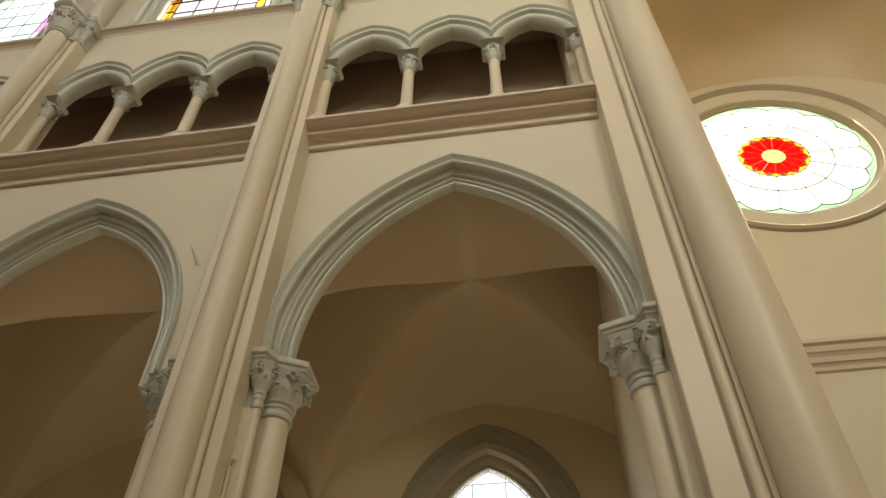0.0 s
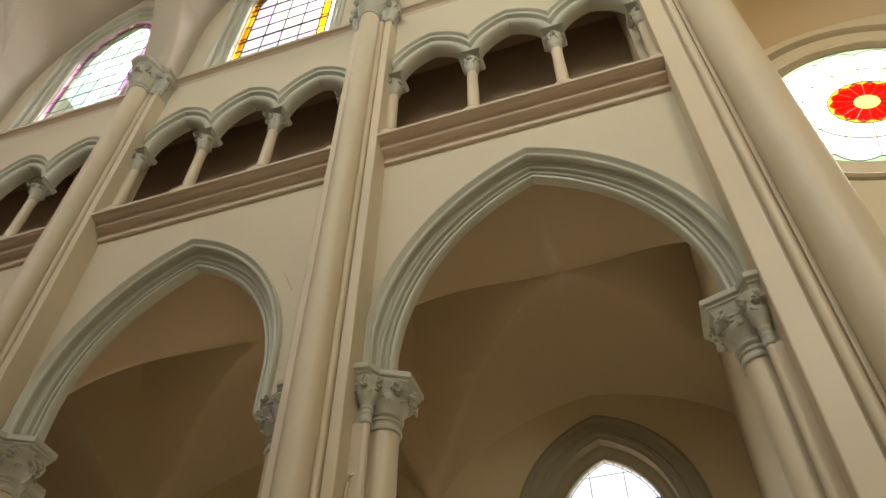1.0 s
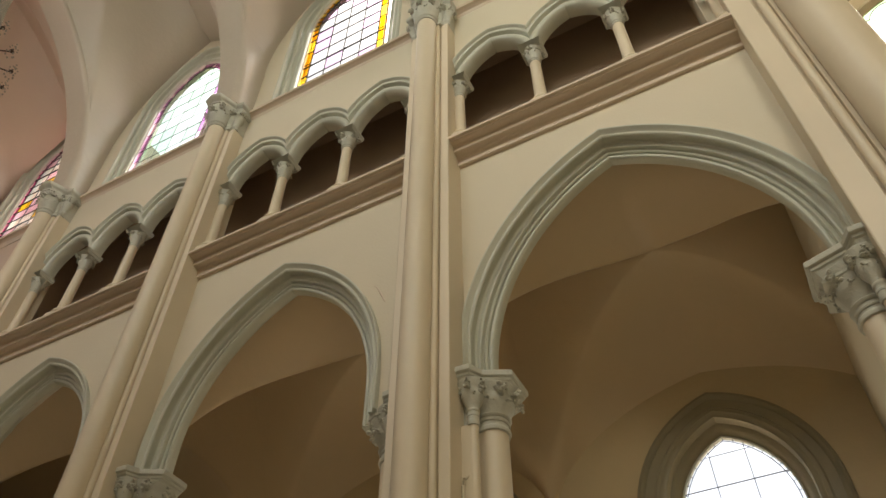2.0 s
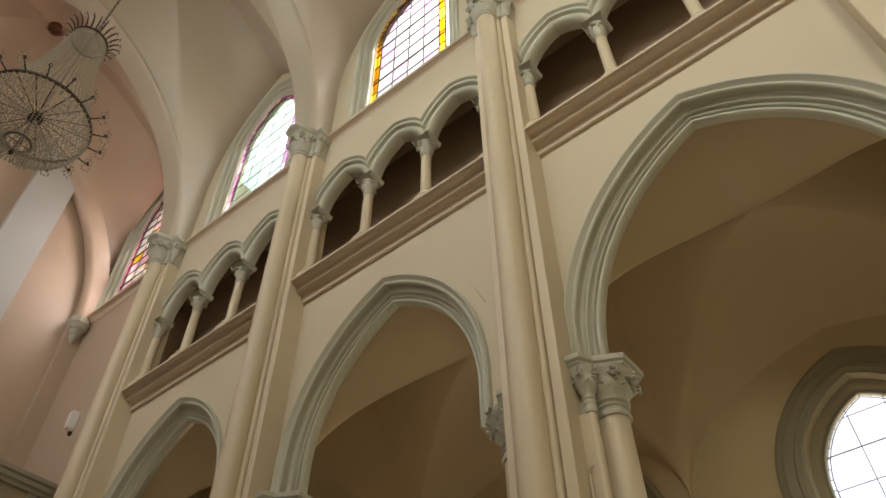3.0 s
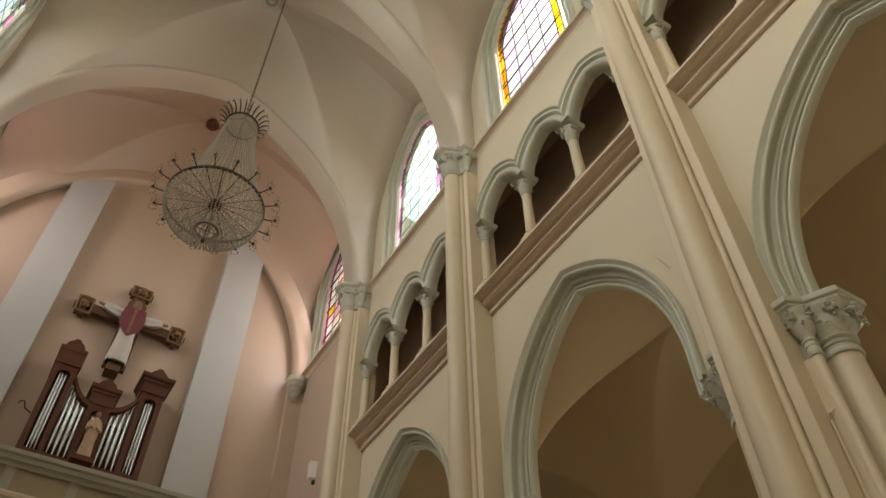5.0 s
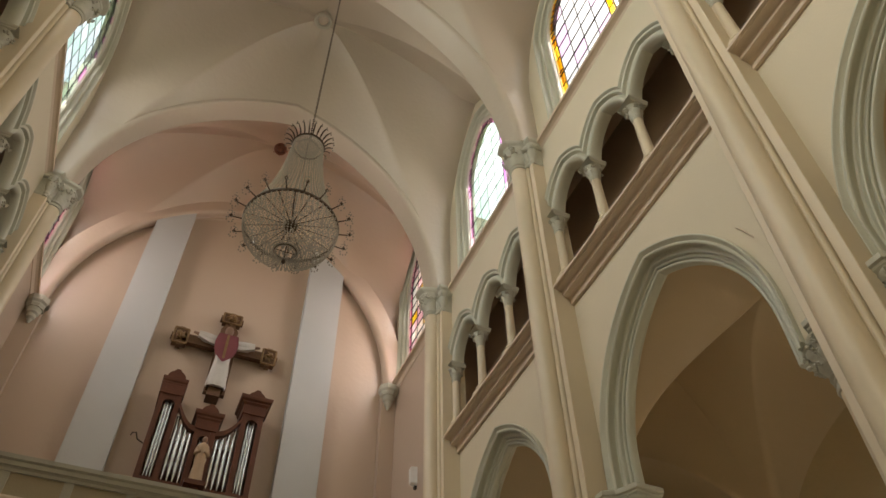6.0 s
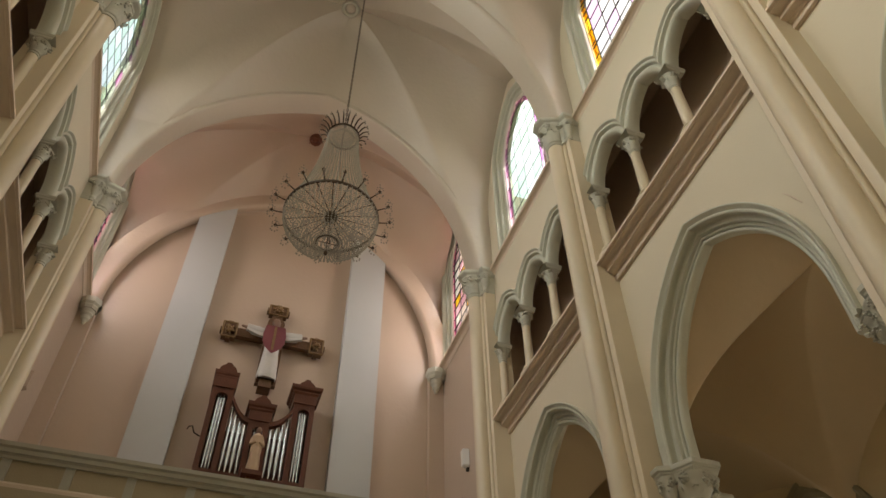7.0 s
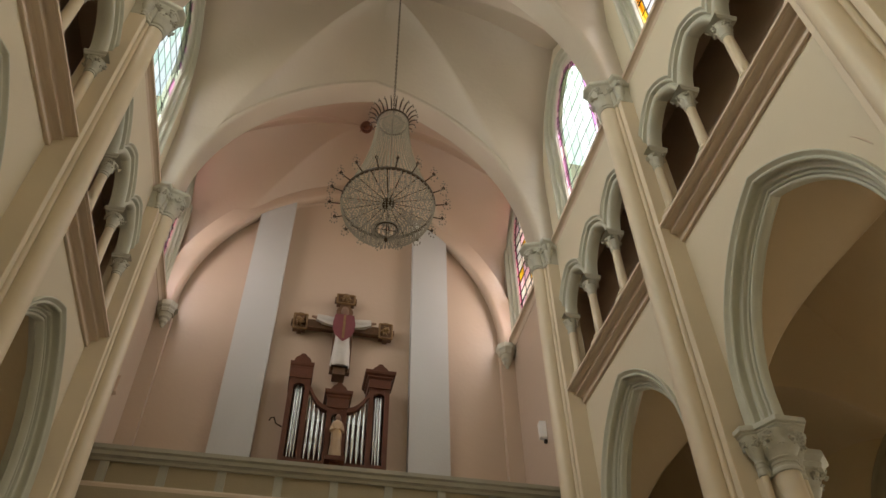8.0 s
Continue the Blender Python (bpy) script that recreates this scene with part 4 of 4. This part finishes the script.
for i in range(64):
    a = 2 * math.pi * i / 64
    for k in range(46):
        f = k / 45
        r = 0.178 + (CR - 0.178) * (0.30 * f + 0.70 * f ** 2.4)
        bead(body, CX + r * math.cos(a), CY + r * math.sin(a), CT - 0.02 - (CT - CZ - 0.02) * f, 0.0085 + 0.003 * f, 0.016)
build("crystal_veil", body, CRYSTAL, ch, "strings of clear crystal beads", welded=False)["kind"] = "stuff"
ring = Shape()
torus(ring, CX, CY, CZ, CR, 0.013, 64, 6, 1.6)
for i in range(18):
    a = 2 * math.pi * i / 18
    build("spoke", Shape().tube([(CX + 0.06 * math.cos(a), CY + 0.06 * math.sin(a), CZ + 0.02), (CX + CR * math.cos(a), CY + CR * math.sin(a), CZ)], 0.006, 4), BRONZE, ch)
build("hub", Shape().lathe([(0.005, CZ - 0.05), (0.06, CZ - 0.03), (0.075, CZ + 0.01), (0.05, CZ + 0.06), (0.02, CZ + 0.1)], CX, CY, 14), BRONZE, ch, smooth=50)
build("main_ring", ring, BRONZE, ch, "dark bronze ring", smooth=50, welded=False)
bowl = Shape()
for i in range(56):
    a = 2 * math.pi * i / 56
    for k in range(26):
        f = k / 25
        r = CR * math.cos(f * 1.36)
        bead(bowl, CX + r * math.cos(a + 0.02 * rnd.random()), CY + r * math.sin(a), CZ - 0.02 - 0.38 * math.sin(f * 1.45), 0.010, 0.017)
for i in range(420):
    a, r = 2 * math.pi * rnd.random(), CR * math.sqrt(rnd.random()) * 0.95
    bead(bowl, CX + r * math.cos(a), CY + r * math.sin(a), CZ - 0.02 - 0.2 * rnd.random() * (1 - r / CR), 0.011, 0.03)
build("crystal_bowl", bowl, CRYSTAL, ch, "basket of clear crystal beads", welded=False)["kind"] = "stuff"
low = Shape()
torus(low, CX, CY, CZ - 0.39, 0.105, 0.011, 28)
low.tube([(CX - 0.1, CY, CZ - 0.39), (CX + 0.1, CY, CZ - 0.39)], 0.005, 4)
low.tube([(CX, CY, CZ - 0.38), (CX, CY, CZ - 0.5)], 0.005, 4)
low.lathe([(0.002, CZ - 0.57), (0.02, CZ - 0.545), (0.022, CZ - 0.52), (0.005, CZ - 0.49)], CX, CY, 8)
build("bottom_ring", low, BRONZE, ch, smooth=50, welded=False)
for i in range(18):
    a = 2 * math.pi * (i + 0.5) / 18
    ca, sa = math.cos(a), math.sin(a)
    arm = build("arm", Shape().tube([(CX + r * ca, CY + r * sa, CZ + z) for r, z in ((CR, 0.0), (CR + 0.05, 0.004), (CR + 0.105, 0.012), (CR + 0.125, 0.022))], [0.009, 0.007, 0.007, 0.010], 6)
                .lathe([(0.006, CZ + 0.008), (0.017, CZ + 0.016), (0.019, CZ + 0.028), (0.010, CZ + 0.036), (0.007, CZ + 0.06)], CX + (CR + 0.125) * ca, CY + (CR + 0.125) * sa, 8), BRONZE, ch, smooth=50, welded=False)
    dr = Shape()
    ex, ey = CX + (CR + 0.13) * ca, CY + (CR + 0.13) * sa
    for k in range(7):
        b = 2 * math.pi * k / 7 + a
        bead(dr, ex + 0.034 * math.cos(b), ey + 0.034 * math.sin(b), CZ + 0.055 + 0.01 * rnd.random(), 0.009, 0.012)
        bead(dr, ex + 0.036 * math.cos(b + 0.4), ey + 0.036 * math.sin(b + 0.4), CZ - 0.015 - 0.03 * rnd.random(), 0.010, 0.018)
    for k in range(3):
        bead(dr, ex + 0.008 * math.cos(2 * k), ey + 0.008 * math.sin(2 * k), CZ + 0.085 + 0.022 * k, 0.010, 0.014)
    build("crystal_pendant", dr, CRYSTAL, arm, "clear crystal pendant", welded=False)["kind"] = "stuff"

# ---- organ ----
OY = 12.95            # front of the case
FOOT = 8.86           # top of the wind chest under the pipes
org = thing("organ", "dark oak pipe organ with three towers of tin pipes", "organ")


def pipe(x, y, z0, z1, r, parent):
    sh = Shape().lathe([(r * 0.35, z0), (r, z0 + 0.30), (r, z0 + 0.36)], x, y, 12)
    sh.lathe([(r, z0 + 0.44), (r, z1), (r * 0.9, z1)], x, y, 12)
    sh.lathe([(r * 1.08, z0 + 0.35), (r * 1.08, z0 + 0.45)], x, y, 12)
    sh.add([(x - 0.5 * r, y - r * 1.1, z0 + 0.40), (x + 0.5 * r, y - r * 1.1, z0 + 0.40), (x + 0.3 * r, y - r * 1.14, z0 + 0.55), (x - 0.3 * r, y - r * 1.14, z0 + 0.55)], [(0, 1, 2, 3)])
    return build("pipe", sh, TIN, parent, smooth=40, welded=False)


def tower(x0, x1, ztop, parent, crest, eave=1.0):
    w = x1 - x0
    t = build("tower_case", Shape().box(x0, OY, 6.6, x0 + 0.10, OY + 0.55, ztop - 0.5).box(x1 - 0.10, OY, 6.6, x1, OY + 0.55, ztop - 0.5).box(x0, OY + 0.45, 6.6, x1, OY + 0.55, ztop - 0.5)
              .box(x0, OY - 0.02, 6.6, x1, OY + 0.5, FOOT), WOOD, parent, "dark oak organ tower")
    cor = Shape()
    for z, k in ((ztop - 0.62, 0.0),):
        cor.box(x0 - 0.02, OY - 0.02, ztop - 0.55, x1 + 0.02, OY + 0.57, ztop - 0.32)
    prof = [(ztop - 0.34, 0.02), (ztop - 0.30, 0.05), (ztop - 0.27, 0.05), (ztop - 0.24, 0.09), (ztop - 0.20, 0.10), (ztop - 0.16, 0.10)]
    cor.grid([[(x0 - e, OY - e, z), (x1 + e, OY - e, z), (x1 + e, OY + 0.57, z), (x0 - e, OY + 0.57, z)] for z, e in [(a, b * eave) for a, b in prof]], close=True, caps=True)
    build("cornice", cor, WOOD, t, welded=False)
    xm = (x0 + x1) / 2
    pts = [(xm + w * 0.42 * math.cos(math.pi * i / 14), ztop - 0.16 + 0.17 * math.sin(math.pi * i / 14) * (1 + 0.25 * (i in (6, 7, 8)))) for i in range(15)]
    sh = Shape().grid([[(x, y, z) for x, z in pts] for y in (OY - 0.02, OY + 0.08)], close=True, caps=True)
    build("crest", sh, WOOD, t)
    # arched head over the pipes
    arc = [(xm + (w / 2 - 0.09) * math.cos(math.pi * i / 12), ztop - 0.78 + (w / 2 - 0.09) * math.sin(math.pi * i / 12)) for i in range(13)]
    top = Shape()
    for (xa, za), (xb, zb) in zip(arc, arc[1:]):
        top.add([(xa, OY + 0.01, za), (xb, OY + 0.01, zb), (xb, OY + 0.01, ztop - 0.5), (xa, OY + 0.01, ztop - 0.5), (xa, OY + 0.08, za), (xb, OY + 0.08, zb)], [(0, 1, 2, 3), (0, 4, 5, 1)])
    build("arched_head", top, WOOD, t)
    n = crest
    for i in range(n):
        r = (w - 0.24) / n / 2 * 0.94
        pipe(x0 + 0.12 + (w - 0.24) * (i + 0.5) / n, OY + 0.12, FOOT, ztop - 0.66 + (0.06 if i == n // 2 else 0), r, t)
    return t


tower(-0.29, 0.13, 11.20, org, 3, 0.35)
tower(0.52, 0.92, 10.58, org, 3, 0.8)
tower(1.33, 1.75, 11.15, org, 3, 1.1)
for x0, x1, za, zb in ((0.13, 0.52, 10.40, 9.95), (0.92, 1.33, 9.95, 10.36)):
    fl_ = build("pipe_flat", Shape().box(x0, OY, 6.6, x1, OY + 0.45, FOOT).box(x0, OY + 0.40, FOOT - 0.02, x1, OY + 0.45, min(za, zb)), WOOD, org, "dark oak organ flat")
    rail = []
    for i in range(11):
        f = i / 10
        g = f ** 1.8 if za > zb else 1 - (1 - f) ** 1.8
        z = za + (zb - za) * (1 - (1 - f) ** 2 if za > zb else f ** 2)
        rail.append([(x0 + (x1 - x0) * f, OY - 0.02, z), (x0 + (x1 - x0) * f, OY - 0.02, z + 0.11), (x0 + (x1 - x0) * f, OY + 0.10, z + 0.11), (x0 + (x1 - x0) * f, OY + 0.10, z)])
    build("swept_rail", Shape().grid(rail, close=True, caps=True), WOOD, fl_)
    for i in range(4):
        f = (i + 0.5) / 4
        z = za + (zb - za) * (1 - (1 - f) ** 2 if za > zb else f ** 2)
        pipe(x0 + (x1 - x0) * f, OY + 0.1, FOOT, z - 0.03, 0.037, fl_)
build("wall_hook", Shape().tube([(-0.30, OY + 0.1, 9.55), (-0.42, OY + 0.05, 9.58), (-0.47, OY, 9.68), (-0.53, OY, 9.66), (-0.55, OY, 9.6)], 0.014, 6), BRONZE, org)


def figure(name, label, x, y, z0, h, mats, arms=None, parent=None, flat=1.0):
    """A plain robed statue: a turned, folded shape with a simple head."""
    sh = Shape()

    def folds(a, z):
        return 1 + 0.07 * math.sin(9 * a + 5 * z) + 0.04 * math.sin(5 * a)
    w = 0.125 * h
    sh.lathe([(w * 0.9, z0), (w * 0.95, z0 + 0.05 * h), (w * 0.85, z0 + 0.25 * h), (w * 0.75, z0 + 0.45 * h), (w * 0.76, z0 + (0.58 if arms else 0.45) * h)], x, y, 28, lobes=folds)
    sh.lathe([(w * 0.80, z0 + (0.55 if arms else 0.42) * h), (w * 0.86, z0 + (0.57 if arms else 0.5) * h), (w * 0.84, z0 + 0.6 * h), (w * 0.95, z0 + 0.72 * h), (w * 0.85, z0 + 0.79 * h), (w * 0.4, z0 + 0.83 * h), (w * 0.3, z0 + 0.86 * h)], x, y, 28, slot=1, lobes=folds)
    sh.lathe([(w * 0.25, z0 + 0.84 * h), (w * 0.42, z0 + 0.89 * h), (w * 0.44, z0 + 0.94 * h), (w * 0.3, z0 + 0.985 * h), (0.01, z0 + h)], x, y, 14, slot=2)
    for sg in (-1, 1):
        if arms:
            sh.tube([(x + sg * w * 0.7, y, z0 + 0.74 * h), (x + sg * arms * 0.6, y + 0.02, z0 + 0.75 * h), (x + sg * arms, y + 0.03, z0 + 0.77 * h)], [w * 0.38, w * 0.5, w * 0.46], 10)
            sh.tube([(x + sg * arms, y + 0.03, z0 + 0.77 * h), (x + sg * (arms + 0.12), y + 0.03, z0 + 0.785 * h)], [w * 0.22, w * 0.14], 8, slot=2)
        else:
            sh.tube([(x + sg * w * 0.8, y, z0 + 0.72 * h), (x + sg * w * 0.95, y - w * 0.5, z0 + 0.58 * h), (x + sg * w * 0.25, y - w * 0.95, z0 + 0.62 * h)], [w * 0.28, w * 0.28, w * 0.2], 8, slot=1)
    if arms:
        # long front panel of the vestment and drooping sleeves
        sh.grid([[(x + k * w * q, y - w * 0.95, z0 + z * h) for k in (-1, -0.5, 0, 0.5, 1)] for z, q in ((0.81, 1.0), (0.66, 1.2), (0.53, 1.12), (0.44, 0.72), (0.365, 0.08))], slot=1)
        sh.grid([[(x + k * w * 0.13, y - w * 1.0 - 0.004, z0 + z * h) for k in (-1, 1)] for z in (0.80, 0.66, 0.53, 0.41)], slot=3)
        sh.lathe([(w * 0.80, z0 + 0.17 * h), (w * 0.9, z0 + 0.18 * h), (w * 0.80, z0 + 0.20 * h)], x, y, 28)
        for sg in (-1, 1):
            sh.grid([[(x + sg * (w * 0.6 + (arms - w * 0.6) * f), y + e, z0 + (0.74 - d_) * h) for f, d_ in ((0.0, 0.10), (0.4, 0.085), (0.75, 0.07), (1.0, 0.015))] for e in (-0.05, 0.05)])
            sh.grid([[(x + sg * (w * 0.6 + (arms - w * 0.6) * f), y - 0.06, z0 + z * h) for f, z in row] for row in (((0.0, 0.79), (0.5, 0.79), (1.0, 0.80)), ((0.0, 0.64), (0.5, 0.66), (1.0, 0.72)))])
    sh.v = [(px, y + (py - y) * flat, pz) for px, py, pz in sh.v]
    ob = build(name, sh, mats, parent, smooth=60, welded=False)
    return tagged(ob, label, "statue")


figure("statue", "ochre painted plaster statue standing before the organ pipes", 0.745, OY - 0.16, 8.82, 0.97, [OCHRE, OCHRE, FLESH])
st = thing("statue_shelf", "dark oak shelf under the statue", "shelf")
build("board", Shape().box(0.56, OY - 0.33, 8.72, 0.93, OY - 0.021, 8.81).box(0.66, OY - 0.24, 8.5, 0.83, OY - 0.021, 8.72), WOOD, st)

# ---- crucifix on the wall ----
XC, XZ = 0.69, 12.46
cr = thing("cross", "carved dark wooden cross hung on the pink wall", "cross")
build("upright", Shape().box(XC - 0.20, END - 0.20, 11.22, XC + 0.23, END - 0.08, 12.5).box(XC - 0.12, END - 0.20, 12.5, XC + 0.12, END - 0.08, 13.3), WOOD2, cr)
build("crossbeam", Shape().box(XC - 1.0, END - 0.22, XZ - 0.13, XC + 1.0, END - 0.09, XZ + 0.09), WOOD2, cr)
for x, z in ((XC - 0.96, XZ), (XC + 0.96, XZ), (XC, 13.26)):
    sh = Shape()
    fx, fz = (0.20, 0.13) if z > 13 else (0.145, 0.20)
    sh.box(x - fx, END - 0.22, z - fz, x + fx, END - 0.07, z + fz)
    for dx, dz in ((-1, 0), (1, 0), (0, -1), (0, 1)):
        sh.box(x + dx * fx - 0.05, END - 0.215, z + dz * fz - 0.05, x + dx * fx + 0.05, END - 0.075, z + dz * fz + 0.05)
    end = build("carved_end", sh, WOOD2, cr, "carved end plate", welded=False)
    rim = Shape()
    for px, pz, qx, qz in ((-1, -1, 1, -1), (1, -1, 1, 1), (1, 1, -1, 1), (-1, 1, -1, -1)):
        rim.tube([(x + px * fx, END - 0.225, z + pz * fz), (x + qx * fx, END - 0.225, z + qz * fz)], 0.022, 6)
    build("moulded_rim", rim, GILT, end, "worn gilded rim", welded=False)
    knot = Shape()
    leaf_clump(knot, x, END - 0.225, z, 0.11, int(100 * (x + z)), 18)
    for k in range(6):
        knot.tube([(x + q * fx * 0.75 * math.cos(k * 1.047 + q), END - 0.235, z + q * fz * 0.75 * math.sin(k * 1.047 + q)) for q in (0.25, 0.6, 0.95)], [0.02, 0.026, 0.012], 5)
    build("carved_foliage", knot, GILT, end, "worn gilded carved foliage", welded=False)
build("nimbus", Shape().grid([[(XC + 0.19 * math.cos(2 * math.pi * i / 20), y, 12.86 + 0.19 * math.sin(2 * math.pi * i / 20)) for i in range(20)] for y in (END - 0.24, END - 0.20)], close=True, caps=True), WOOD2, cr)
build("foot_block", Shape().box(XC - 0.13, END - 0.36, 11.05, XC + 0.13, END - 0.06, 11.26).box(XC - 0.18, END - 0.4, 11.24, XC + 0.18, END - 0.06, 11.30), WOOD2, cr)
figure("crucifix_statue", "carved robed statue with red vestment fixed to the cross", XC, END - 0.36, 11.24, 1.66, [CLOTHW, CLOTHR, FLESH, GILT], arms=0.60, flat=0.6)

# ---- small things ----
for sg in (1, -1):
    sp_ = thing("loudspeaker", "small white loudspeaker on the pink wall", "loudspeaker", "wall loudspeakers")
    xw = AXIS + sg * (4.67 - AXIS)
    build("body", Shape().grid([[(xw, 12.02 - a, z), (xw - sg * b, 12.02 - a * 0.7, z), (xw - sg * b, 12.02 + a * 0.7, z), (xw, 12.02 + a, z)] for z, a, b in ((9.22, 0.05, 0.06), (9.26, 0.08, 0.12), (9.58, 0.08, 0.13), (9.60, 0.07, 0.12))], close=True, caps=True), WHITE if sg == 1 else PINK, sp_)
    build("bracket", Shape().box(xw - 0.04, 11.99, 9.16, xw + 0.04, 12.05, 9.23), LEAD, sp_)

for i in range(2):
    fl2 = thing("paint_flake", "curled dark flake of peeling paint on the cream wall", "paint flake", "peeling paint flakes")
    build("sliver", Shape().tube([(4.694, 3.340 + BAY * i, 7.340), (4.688, 3.280 + BAY * i, 7.250), (4.682, 3.230 + BAY * i, 7.140), (4.676, 3.180 + BAY * i, 7.020)], [0.003, 0.008, 0.011, 0.006], 5), STRING, fl2)

pipe_run = thing("conduit", "thin cream painted conduit beside the half column", "conduit")
build("tube", Shape().tube([(4.575, 2.275, 0.0), (4.575, 2.275, 4.62), (4.582, 2.262, 4.68), (4.60, 2.24, 4.70), (4.615, 2.225, 4.69)], 0.013, 8), PIER, pipe_run, smooth=50)
